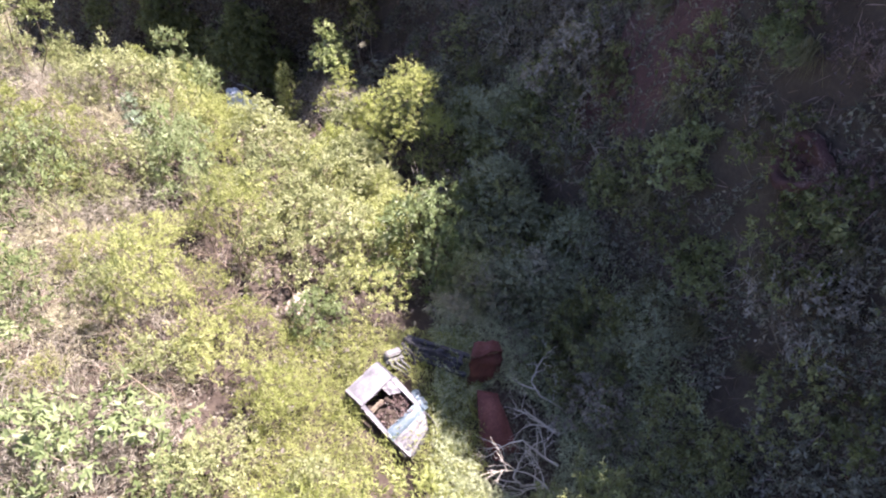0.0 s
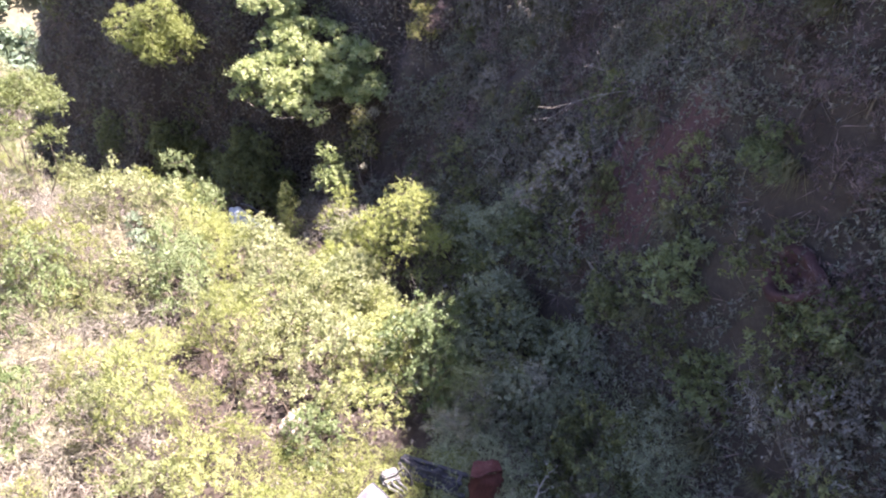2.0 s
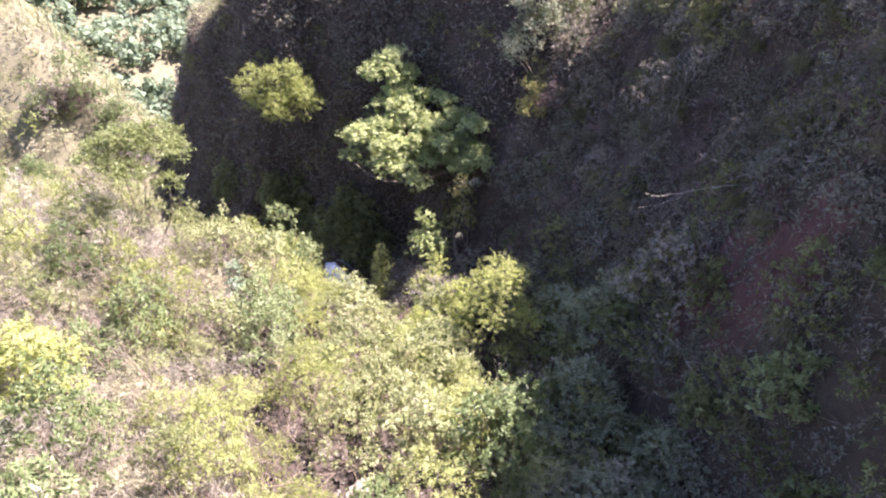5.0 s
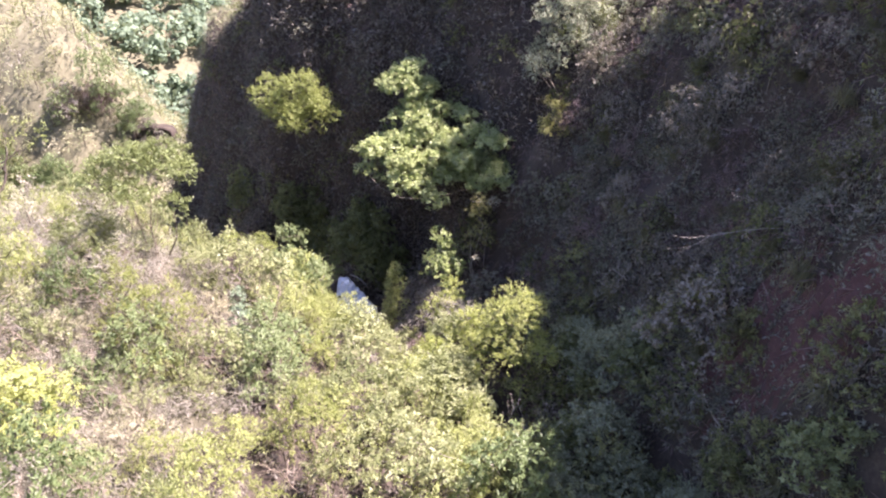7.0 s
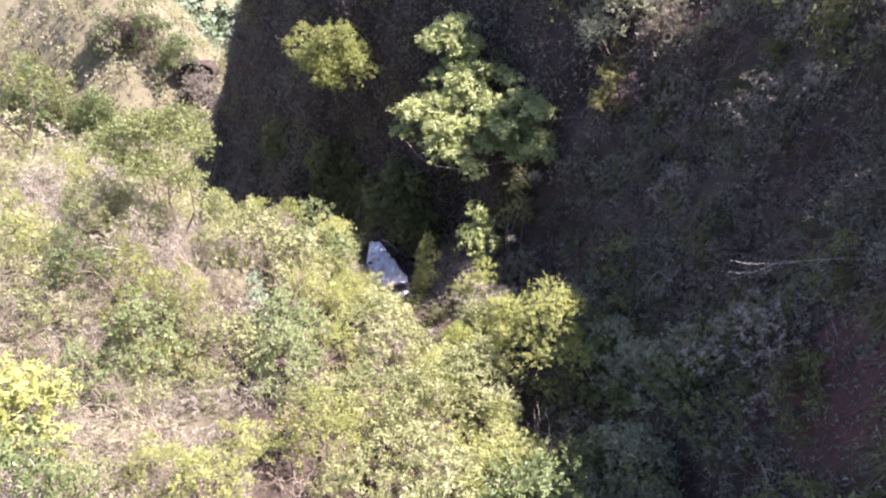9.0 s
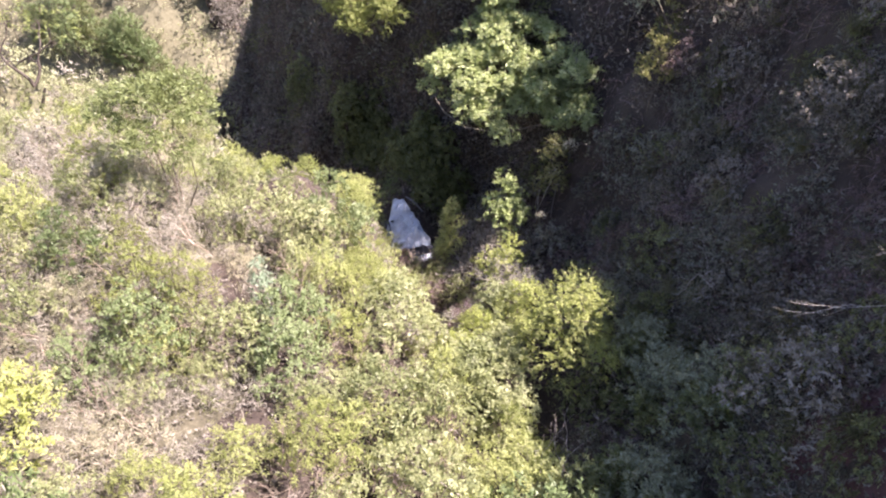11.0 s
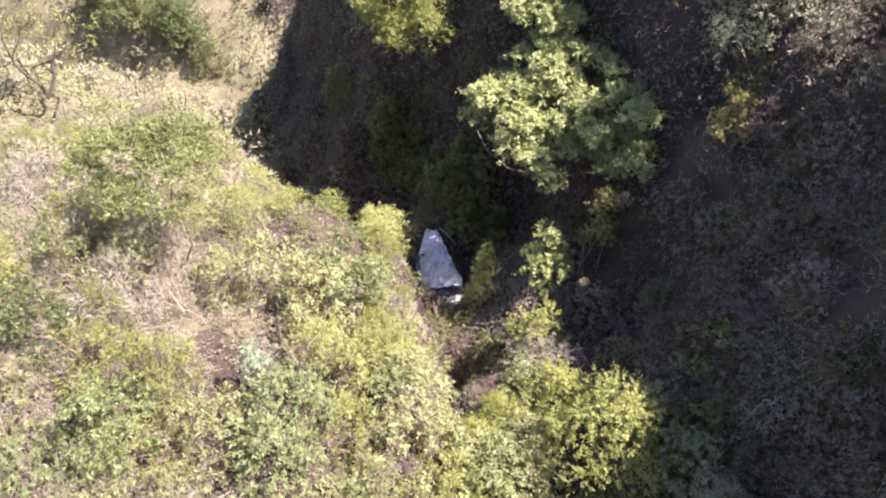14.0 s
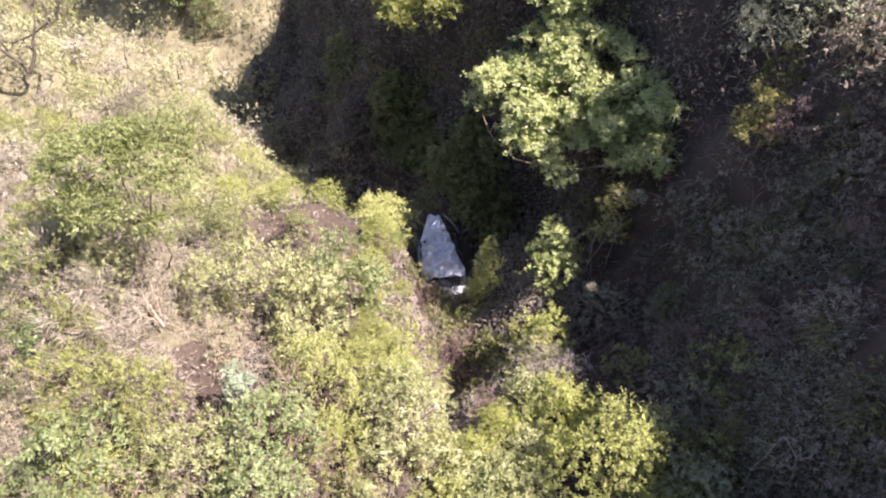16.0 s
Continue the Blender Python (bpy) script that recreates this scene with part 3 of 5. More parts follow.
TWIGGY = plant_meshes("twiggy_shrub", 36, bush_lobes(36, 9, 0.5, 1.4, 0.34), 34, 7, 0.13, 0.022, STRAW, PALE_BARK, splay=0.5, bare=0.5, wood_size=0.6, tuft=0.2)
twiggy = plant("shrub", stands(0.2, 9.7), TWIGGY, "spiky straw-coloured shrub at the edge of the shade", "shrub", "spiky dry shrubs")
for x, y in ((0.9, 10.8), (2.5, 11.3), (1.6, 11.9)):
    copy_thing(twiggy, Matrix.LocRotScale(stands(x, y), Euler((0, 0, x * 5)), (1.3, 1.3, 1.5)))


CREAM = plant_meshes("cream_bush", 39, bush_lobes(39, 13, 0.85, 1.8, 0.38), 74, 8, 0.1, 0.046, PALE_LEAF, BARK, wood_size=0.5, tuft=0.7)
cream = plant("shrub", stands(-2.2, 15.6), CREAM, "pale cream-green leafy shrub along the sunlit gully", "shrub", "pale shrubs along the gully")
for x, y, s in ((-2.6, 17.0, 1.0), (-3.1, 18.5, 0.8), (-3.6, 19.6, 0.85), (-0.8, 13.2, 0.6)):
    copy_thing(cream, Matrix.LocRotScale(stands(x, y), Euler((0, 0, x * 7)), (s, s, s)))
FRESH = plant_meshes("fresh_bush", 40, bush_lobes(40, 11, 0.6, 1.4, 0.34), 60, 8, 0.11, 0.055, FRESH_LEAF, BARK, wood_size=0.5, tuft=0.6)
fresh = plant("shrub", stands(5.6, 9.1), FRESH, "fresh green broad-leaved bush in the shade of the cliff", "shrub", "fresh green bushes on the cliff")
for x, y, s in ((5.2, 11.0, 1.1), (6.2, 10.9, 0.8), (6.9, 8.2, 0.9), (0.8, 18.5, 1.1), (0.8, 14.3, 1.0), (2.4, 15.6, 1.0), (3.4, 9.9, 0.8), (4.1, 12.0, 0.8), (1.3, 16.5, 0.9), (-0.9, 24.6, 0.8)):
    copy_thing(fresh, Matrix.LocRotScale(stands(x, y, 0.0), Euler((0, 0, x * 7)), (s, s, s)))

FOOT_BUSH = plant_meshes("foot_bush", 96, bush_lobes(96, 15, 0.95, 2.2, 0.42), 60, 8, 0.1, 0.046, SAGE_LEAF, BARK, wood_size=0.5, tuft=0.6)
foot_bush = plant("shrub", stands(0.7, 12.5), FOOT_BUSH, "grey-green leafy bush at the foot of the cliff", "shrub", "grey-green bushes at the foot of the cliff")
for x, y, s in ((1.6, 13.8, 1.1), (2.3, 12.6, 1.0), (1.8, 11.0, 0.9), (3.0, 10.2, 0.9), (1.5, 17.3, 0.9), (2.2, 15.9, 1.0), (0.9, 18.6, 0.8), (3.5, 11.6, 0.8)):
    copy_thing(foot_bush, Matrix.LocRotScale(stands(x, y, 0.0), Euler((0, 0, x * 7)), (s, s, s)))

leafy_rng = np.random.default_rng(52)
for k in range(26):
    along, up = leafy_rng.uniform(0, 14), leafy_rng.uniform(0.3, 2.0)
    x, y, s = -8.0 - 0.88 * along + 0.46 * up, 27.6 + 0.5 * along + 0.89 * up, leafy_rng.uniform(0.9, 1.5)
    copy_thing(fresh, Matrix.LocRotScale(stands(x, y, 0.2), Euler((0, 0, leafy_rng.uniform(0, 6.28))), (s, s, s * 1.2)))


# ---- bare branches ----
def bare_branches(seed, root, lean, length, radius, levels, spread):
    """A leafless trunk and its boughs, each with its twigs: a list of (verts, faces)."""
    rng = np.random.default_rng(seed)

    def grow(a, d, l, r, level, wood):
        steps = 6 if level else 4
        pts = [np.array(a, float)]
        d = unit(np.array(d, float))
        for _ in range(steps):
            d = unit(d + rng.normal(0, 0.16, 3))
            pts.append(pts[-1] + d * l / steps)
        wood.append(tube(pts, np.linspace(r, r * 0.45, steps + 1), 5 if level > 2 else 3))
        boughs = []
        for _ in range(rng.integers(3, 6) if level else 0):
            k = rng.integers(2, steps + 1)
            part_wood = [] if level == levels else wood
            grow(pts[k], unit(d + rng.normal(0, spread, 3)), l * rng.uniform(0.45, 0.75), r * 0.55, level - 1, part_wood)
            boughs.append(part_wood)
        return boughs

    trunk = []
    boughs = grow(root, lean, length, radius, levels, trunk)
    return [joined(trunk)] + [joined(w) for w in boughs]


def dead_tree(name, place, label, seed, lean, length, radius, levels, spread, mat=DEAD_WOOD, category="dead tree"):
    ob = thing(name, place, label, category)
    for n, (v, f) in enumerate(bare_branches(seed, (0, 0, -0.2), lean, length, radius, levels, spread)):
        if n:
            part_mesh("bough", mesh("bough", v, f, mat, True), stem)
        else:
            stem = part_mesh("trunk", mesh("trunk", v, f, mat, True), ob)
    return ob


for x, y, lean, length, seed in ((3.0, 7.57, (-0.7, 0.35, 0.75), 1.25, 133), (2.6, 6.11, (-0.75, 0.2, 0.7), 1.2, 70), (2.6, 5.42, (-0.8, 0.1, 0.6), 1.25, 54), (2.75, 6.9, (-0.7, 0.0, 0.6), 1.1, 120), (2.3, 5.6, (-0.7, -0.2, 0.6), 1.0, 133)):
    dead_tree("dead_tree", stands(x, y, -0.35), "fallen leafless tree with pale grey branches over rusty wreckage", seed, lean, length, 0.036, 3, 0.6)
dead_tree("dead_shrub", stands(-0.5, 13.9), "small leafless shrub with pale branching twigs", 42, (-0.35, -0.1, 0.95), 2.6, 0.03, 3, 0.7, PALE_BARK, category="dead shrub")
dead_tree("dead_branch", (4.8, 15.6, 7.65), "bleached bare branch sticking out of the cliff", 43, (-0.95, -0.25, 0.1), 1.3, 0.012, 2, 0.35, PALE_BARK, category="branch")
fork = thing("bare_tree", stands(-23.0, 21.7), "small spreading tree with thin yellow-green foliage on the open slope", "tree")
fork.scale = (1.25, 1.25, 1.25)
for n, (v, f) in enumerate(bare_branches(44, (0, 0, -0.2), (0.2, 0.36, 1), 1.3, 0.09, 0, 0.6)):
    fork_trunk = part_mesh("trunk", mesh("trunk", v, f, SHADE_BARK, True), fork)
for seed, lean in ((47, (0.0, 0.0, 1.3)), (49, (0.5, 0.9, 1.2))):
    v, f = joined(bare_branches(seed, (0.19, 0.34, 0.95), lean, 1.25, 0.06, 3, 0.55))
    part_mesh("bough", mesh("bough", v, f, SHADE_BARK, True), fork_trunk)
thin = [(x, y, z, r, 0.6) for x, y, z, r in ((0.2, 0.3, 2.9, 0.7), (-0.7, 0.1, 2.7, 0.6), (0.9, 0.9, 2.9, 0.65), (1.4, 1.5, 2.5, 0.55), (-1.1, 0.5, 2.3, 0.5), (0.4, 1.2, 3.2, 0.6))]
part_mesh("crown", plant_meshes("thin_crown", 95, thin, 16, 6, 0.12, 0.04, LIME_LEAF, BARK)[1], fork)


def fallen_stem(x, y, turn, length, radius, seed):
    rng = np.random.default_rng(seed)
    k = np.linspace(0, 1, 9)
    px, py = x + length * k * math.cos(turn), y + length * k * math.sin(turn)
    pts = np.stack([px, py, land(px, py) + 0.5 - 0.25 * k], 1) + rng.normal(0, 0.025, (9, 3))
    v, f = tube(pts, radius * (1 - 0.6 * k), 7)
    stem = new("fallen_stem", mesh("fallen_stem", v, f, STEM_BARK, True))
    tagged(stem, "pale broken stem lying on the dry slope", "branch", "fallen stems on the spur")


fallen_stem(-11.0, 15.75, radians(155), 1.5, 0.036, 1)
fallen_stem(-11.2, 15.95, radians(143), 1.2, 0.025, 2)
fallen_stem(-11.5, 15.6, radians(40), 0.9, 0.02, 3)

STEMS = dead_tree("bare_shrub", stands(-7.0, 15.0, 0.1), "leafless shrub with thin forked brown stems among green ones", 50, (0.1, 0.0, 1.0), 1.1, 0.022, 3, 0.5, STEM_BARK, "shrub")
tagged(STEMS, group="leafless shrubs on the sunny slope")
stem_rng = np.random.default_rng(51)
for k in range(34):
    x, y = stem_rng.uniform(-14, -3), stem_rng.uniform(5, 21)
    if frame_uv(x, y)[1] > 1:
        size = stem_rng.uniform(0.9, 1.5)
        copy_thing(STEMS, Matrix.LocRotScale(stands(x, y, 0.1), Euler((0, 0, stem_rng.uniform(0, 6.28))), (size, size, size)))


TWIGS = dead_tree("bare_twig", stands(2.3, 19.6), "thin pale leafless branches sticking out of the shaded cliff", 46, (-0.5, -0.3, 0.8), 1.3, 0.016, 3, 0.7, PALE_BARK, "branch")
tagged(TWIGS, group="bare branches on the cliff")
for x, y, s, r in ((3.9, 13.2, 0.9, 40), (1.0, 22.0, 1.0, 120), (5.4, 10.3, 0.8, 200), (0.6, 17.6, 0.9, 290), (4.6, 16.8, 1.1, 75), (1.9, 24.3, 1.1, 160), (6.3, 8.2, 0.8, 330), (3.0, 10.6, 0.9, 20), (2.7, 16.3, 0.8, 250), (4.6, 5.6, 0.7, 100)):
    copy_thing(TWIGS, Matrix.LocRotScale(stands(x, y, -0.3), Euler((0, 0, radians(r))), (s, s, s)))


# ---- scrub, spread over the slopes ----
def scatter(seed, count, box, gap, keep):
    """Places on the land at least gap apart, over the box, where keep(x, y) holds."""
    rng = np.random.default_rng(seed)
    xs, ys = rng.uniform(box[0], box[1], count), rng.uniform(box[2], box[3], count)
    ok = keep(xs, ys)
    xs, ys = xs[ok], ys[ok]
    pts = np.stack([xs, ys, land(xs, ys)], 1)
    held = np.zeros((0, 3))
    for p in pts:
        if not len(held) or np.min(np.sum((held - p) ** 2, 1)) > gap * gap:
            held = np.vstack([held, p])
    return held


CLEAR = [(-1.0, 27.4, 1.0), (-2.2, 27.2, 1.0), (-1.6, 28.4, 0.9), (-9.9, 22.8, 0.7), (-10.9, 22.6, 0.7), (-1.35, 16.4, 1.25), (4.9, 8.9, 1.0), (0.8, 9.2, 0.8), (-0.9, 14.2, 0.5), (2.0, 6.9, 1.5), (1.7, 5.6, 1.4), (0.3, 5.6, 1.0), (-1.05, 5.35, 0.6), (5.4, 8.2, 1.1), (5.0, 12.9, 0.9), (4.3, 14.3, 0.6), (6.4, 9.05, 0.45), (6.0, 8.8, 0.4), (5.4, 10.9, 0.45), (0.6, 18.4, 0.7), (0.6, 14.2, 0.7), (5.6, 9.3, 0.45), (-0.1, 9.9, 0.8), (-1.9, 6.1, 1.2), (-0.9, 5.7, 1.1), (-2.2, 6.9, 1.0), (-3.2, 22.4, 1.0), (-2.3, 22.8, 0.8), (-3.6, 25.6, 0.8), (-1.1, 6.9, 1.3), (1.1, 7.5, 1.4), (-0.35, 8.3, 1.25), (-1.2, 8.1, 0.9), (1.9, 6.0, 1.3), (-8.9, 25.6, 1.5), (-8.6, 24.2, 1.3), (-6.3, 23.4, 1.15), (-0.55, 5.9, 0.7), (-8.1, 24.2, 0.9), (-6.9, 25.3, 1.2), (-4.9, 24.9, 1.0), (-4.7, 23.6, 1.1), (-0.7, 15.8, 0.8), (-23.0, 21.7, 1.3), (-19.5, 19.6, 0.9), (-21.2, 20.7, 1.0), (-9.3, 26.4, 1.5), (-10.2, 27.6, 1.2), (-5.6, 23.2, 1.2), (-5.2, 22.2, 1.0), (-4.9, 21.2, 0.9), (-5.6, 19.6, 1.2), (-4.9, 18.1, 1.0), (-6.3, 21.2, 1.3), (-8.8, 15.4, 0.9), (-10.6, 9.6, 1.3), (-11.5, 15.9, 1.0), (-12.4, 17.4, 0.9), (-7.5, 23.8, 1.1), (-6.7, 22.4, 0.9), (-8.3, 22.8, 1.1), (-7.6, 21.6, 0.9), (-6.0, 21.3, 0.85), (-5.1, 20.2, 0.8), (-4.3, 18.9, 0.6), (-1.6, 17.9, 1.3), (2.2, 6.2, 0.9), (0.2, 6.2, 0.6)]


def clear_of(x, y, share=1.0):
    ok = np.ones(np.shape(x), bool)
    for a, b, r in CLEAR:
        ok &= np.hypot(x - a, y - b) > r * share
    return ok


KINDS = {}


def kind(name, meshes, label, group, thing_name="shrub"):
    KINDS.setdefault(name, []).append((meshes, label, group, thing_name))


SUN_SIDE, CLIFF = "shrubs on the sunny slope", "bushes on the cliff"
for s in (51, 52, 53):
    kind("pale", plant_meshes("pale", s, bush_lobes(s, 15, 0.95, 2.0, 0.36), 54, 8, 0.084, 0.037, PALE_LEAF, BARK, wood_size=0.6, tuft=0.45), "pale green leafy shrub in full sun on the slope", SUN_SIDE)
for s in (54, 55):
    kind("lime", plant_meshes("lime", s, bush_lobes(s, 14, 0.9, 2.1, 0.37), 60, 8, 0.088, 0.025, LIME_LEAF, BARK, splay=0.6, wood_size=0.6, tuft=0.15), "feathery yellow-green shrub in full sun", SUN_SIDE)
for s in (56, 57):
    kind("dry", plant_meshes("dry", s, bush_lobes(s, 12, 0.95, 1.4, 0.35), 56, 7, 0.14, 0.018, DRY_LEAF, STEM_BARK, bare=0.15, wood_size=0.4, tuft=0.1), "half-dry twiggy shrub with pinkish brown leaves", SUN_SIDE)
for s in (59, 60):
    kind("twig", plant_meshes("twig", s, bush_lobes(s, 10, 0.85, 1.4, 0.4), 56, 7, 0.2, 0.011, TWIG_LEAF, STEM_BARK, splay=0.55, bare=0.25, wood_size=0.5, tuft=0.0), "leafless grey-mauve twiggy shrub on the sunny slope", SUN_SIDE)
kind("green", plant_meshes("green", 58, bush_lobes(58, 15, 0.95, 2.1, 0.38), 50, 8, 0.1, 0.044, MID_LEAF, BARK, wood_size=0.6, tuft=0.65), "darker green leafy shrub on the slope", SUN_SIDE)
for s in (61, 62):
    kind("dark", plant_meshes("dark", s, bush_lobes(s, 13, 1.0, 1.6, 0.38), 38, 8, 0.09, 0.05, SHADE_DARK_LEAF, BARK, wood_size=0.6, tuft=0.6), "bush clinging to the shaded cliff, its leaf colour darkened for the shade", CLIFF, "cliff_bush")
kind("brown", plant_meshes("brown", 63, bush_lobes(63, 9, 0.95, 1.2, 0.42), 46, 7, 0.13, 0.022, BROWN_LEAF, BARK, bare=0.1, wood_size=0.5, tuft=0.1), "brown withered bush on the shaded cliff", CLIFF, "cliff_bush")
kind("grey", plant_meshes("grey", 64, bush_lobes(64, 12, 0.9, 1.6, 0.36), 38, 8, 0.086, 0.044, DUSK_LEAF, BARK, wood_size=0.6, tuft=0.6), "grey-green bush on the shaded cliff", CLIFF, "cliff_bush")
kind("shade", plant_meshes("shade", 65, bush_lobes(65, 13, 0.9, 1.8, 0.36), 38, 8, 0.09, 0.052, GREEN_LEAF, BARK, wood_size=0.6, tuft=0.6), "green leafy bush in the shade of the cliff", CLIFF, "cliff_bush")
MADE, LEFT_OVER = {}, {}


def put(which, x, y, z, rng, scale, single):
    """One shrub: an object of its own, or, far off, a share of the joined scrub."""
    meshes, label, group, thing_name = KINDS[which][rng.integers(len(KINDS[which]))]
    m = Matrix.LocRotScale((x, y, z), Euler((0, 0, rng.uniform(0, 6.28))), (scale * rng.uniform(0.85, 1.15), scale * rng.uniform(0.85, 1.15), scale * rng.uniform(0.9, 1.6)))
    if not single:
        LEFT_OVER.setdefault(which, []).append((x, y, z, scale))
        return
    key = meshes[1].name
    if key not in MADE:
        MADE[key] = plant(thing_name, (0, 0, 0), meshes, label, thing_name.split("_")[-1], group)
        MADE[key].matrix_basis = m
    else:
        copy_thing(MADE[key], Matrix()).matrix_basis = m


rng = np.random.default_rng(70)


def near_first(pts, middle):
    return pts[np.argsort(np.hypot(pts[:, 0] - middle[0], pts[:, 1] - middle[1]))]


def in_view_of_wreck(x, y):
    """Low growth on the open side of the crushed car."""
    k = min(max((x + 9.2) * 0.34 - (y - 26.3) * 0.94, 0), 6)
    return math.hypot(x + 9.2 - 0.34 * k, y - 26.3 + 0.94 * k) < 1.5


def on_rim(x, y):
    """The sunlit shoulder at the far end of the cliff."""
    return (y > 33) & (y < 52) & (land(x, y) > -2.5) & (land(x, y) > 0.7 + 0.9 * (x + 22.2) - 0.25 * (y - 41)) & (x < -15)


def hollow(x, y):
    """Pockets between the shrubs, left to the undergrowth."""
    return np.array([noise.noise(Vector((a * 0.8, b * 0.8, 21))) > 0.23 for a, b in zip(x, y)])


sunny = scatter(71, 13000, (-34, 5, -1, 34), 1.15, lambda x, y: (foot_distance(x, y) < -0.6) & (frame_uv(x, y)[1] > np.where(frame_uv(x, y)[0] > -2.5, 1.2, -1.5)) & (np.hypot(x, y) < 36) & clear_of(x, y) & ~hollow(x, y))
for n, (x, y, z) in enumerate(near_first(sunny, (-7, 13))):
    patch = noise.noise(Vector((x * 0.35, y * 0.35, 3)))
    patch2 = noise.noise(Vector((x * 0.5, y * 0.5, 9)))
    u, p = frame_uv(x, y)
    if p > 7 - 2 * patch and u < 3:
        which = rng.choice(["twig", "twig", "dry", "twig", "pale", "green", "lime"])
    elif p < 4.2:
        which = rng.choice(["lime", "lime", "pale"] if patch2 > -0.1 else ["lime", "pale", "pale", "green"])
    else:
        which = rng.choice(["dry", "twig", "pale"] if patch > 0.28 else ["lime", "lime", "pale"] if patch2 > 0.08 else ["pale", "pale", "green", "lime"])
    if x < -15:
        which = rng.choice(["pale", "twig", "pale", "lime"])
    put(which, x, y, z - 0.1, rng, rng.choice([0.65, 0.8, 0.95, 1.1, 1.3]) * rng.uniform(0.85, 1.15) * (0.8 if which == "dry" else 1) * (0.85 if x < -14 and frame_uv(x, y)[0] < 6 else 0.6 if x < -14 else 0.5 if in_view_of_wreck(x, y) else 0.5 if frame_uv(x, y)[0] > 6 else 0.72 if frame_uv(x, y)[0] > 4 else 1), n < 260)
open_slope = scatter(75, 900, (-25, -12.5, 15, 25), 1.35, lambda x, y: (foot_distance(x, y) < -2.5) & (frame_uv(x, y)[1] > 7) & clear_of(x, y))
for x, y, z in open_slope[:60]:
    put(rng.choice(["pale", "lime", "pale", "green", "twig"]), x, y, z - 0.1, rng, rng.uniform(0.45, 0.8), False)
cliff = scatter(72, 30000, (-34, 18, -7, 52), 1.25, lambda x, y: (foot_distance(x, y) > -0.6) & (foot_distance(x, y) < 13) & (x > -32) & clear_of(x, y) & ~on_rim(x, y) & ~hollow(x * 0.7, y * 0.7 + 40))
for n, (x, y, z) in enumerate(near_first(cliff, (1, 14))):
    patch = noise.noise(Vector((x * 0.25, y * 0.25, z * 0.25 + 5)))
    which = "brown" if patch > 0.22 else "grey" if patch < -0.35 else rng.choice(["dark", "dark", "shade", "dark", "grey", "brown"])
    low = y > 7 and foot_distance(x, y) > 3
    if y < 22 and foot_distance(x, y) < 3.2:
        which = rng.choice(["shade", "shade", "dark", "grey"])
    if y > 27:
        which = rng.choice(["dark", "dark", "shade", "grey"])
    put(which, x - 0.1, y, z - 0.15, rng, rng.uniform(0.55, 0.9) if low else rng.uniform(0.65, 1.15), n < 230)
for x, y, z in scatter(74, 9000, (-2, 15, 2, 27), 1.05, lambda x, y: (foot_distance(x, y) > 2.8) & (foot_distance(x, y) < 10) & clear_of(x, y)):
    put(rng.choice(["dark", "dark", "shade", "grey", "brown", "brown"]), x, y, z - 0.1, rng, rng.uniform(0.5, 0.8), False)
far = scatter(73, 9000, (-95, -14, 14, 100), 2.3, lambda x, y: (np.hypot(x, y) >= 35) & (np.abs(np.degrees(np.arctan2(-x, y - 6)) - 43) < 24) & (foot_distance(x, y) < -1) & (land(x, y) > -45) & (x < -20) & (np.hypot(x + 41.6, y - 58.5) > 2.4))
for x, y, z in far:
    patch = noise.noise(Vector((x * 0.12, y * 0.12, 7)))
    if patch > -0.5:
        put(rng.choice(["green", "green", "pale", "lime"]) if patch > 0.1 else rng.choice(["dry", "pale", "lime", "twig", "green"]), x, y, z - 0.3, rng, rng.uniform(0.7, 1.7), False)
# Bands of taller shrubs across the farther slope.
for (a, b), (c, d), kinds, count in (((-61.0, 54.0), (-52.0, 51.6), ["green", "green", "shade"], 12), ((-52.0, 51.6), (-43.5, 51.0), ["green", "green", "dry", "shade"], 15), ((-51.5, 59.0), (-43.6, 60.6), ["brown", "dark", "dry", "green"], 14)):
    for k in range(count):
        e = (k + rng.uniform(0.2, 0.8)) / count
        x, y = a + (c - a) * e + rng.normal(0, 0.5), b + (d - b) * e + rng.normal(0, 0.7)
        put(rng.choice(kinds), x, y, ground_z(x, y) - 0.2, rng, rng.uniform(1.1, 1.9), True)


def joined_scrub(name, which, leaf_mat, label):
    """Bushes too far off to tell apart, in one mesh."""
    rng = np.random.default_rng(len(which) + 90)
    P, O, wood, far_out = [], [], [], []
    for w in which:
        for x, y, z, s in LEFT_OVER.get(w, []):
            n = 12 if math.hypot(x, y) < 30 else 7
            for a, b, c, r, flat in bush_lobes(int(rng.integers(99)), 8, 0.9, 1.5, 0.46):
                o = unit(rng.normal(0, 1, (n, 3)) + (0, 0, 0.7))
                P.append(np.array((x + a * s, y + b * s, z + c * s)) + o * r * s * rng.uniform(0.7, 1.1, (n, 1)))
                O.append(o)
                far_out.append(np.full((n, 1), 1.5 if math.hypot(x, y) > 40 and foot_distance(x, y) < -1 else 0.65 if math.hypot(x, y) < 30 else 1.0))
            wood.append(tube([(x, y, z - 0.2), (x, y, z + 0.8 * s), (x + 0.2 * s, y, z + 1.5 * s)], [0.05 * s, 0.03 * s, 0.01 * s], 4))
    if not P:
        return
    v, f = leaf_cloud(rng, np.concatenate(P), np.concatenate(O), 4, 0.162 * np.repeat(np.concatenate(far_out), 4, 0), 0.07 * np.repeat(np.concatenate(far_out), 4, 0), 0.8)
    tagged(new(name, mesh(name, v, f, leaf_mat)), label, "scrub", kind="stuff")
    wv, wf = joined(wood)
    tagged(new(name + "_stems", mesh(name + "_stems", wv, wf, BARK, True)), "thin brown stems of " + label, "stems", kind="stuff")


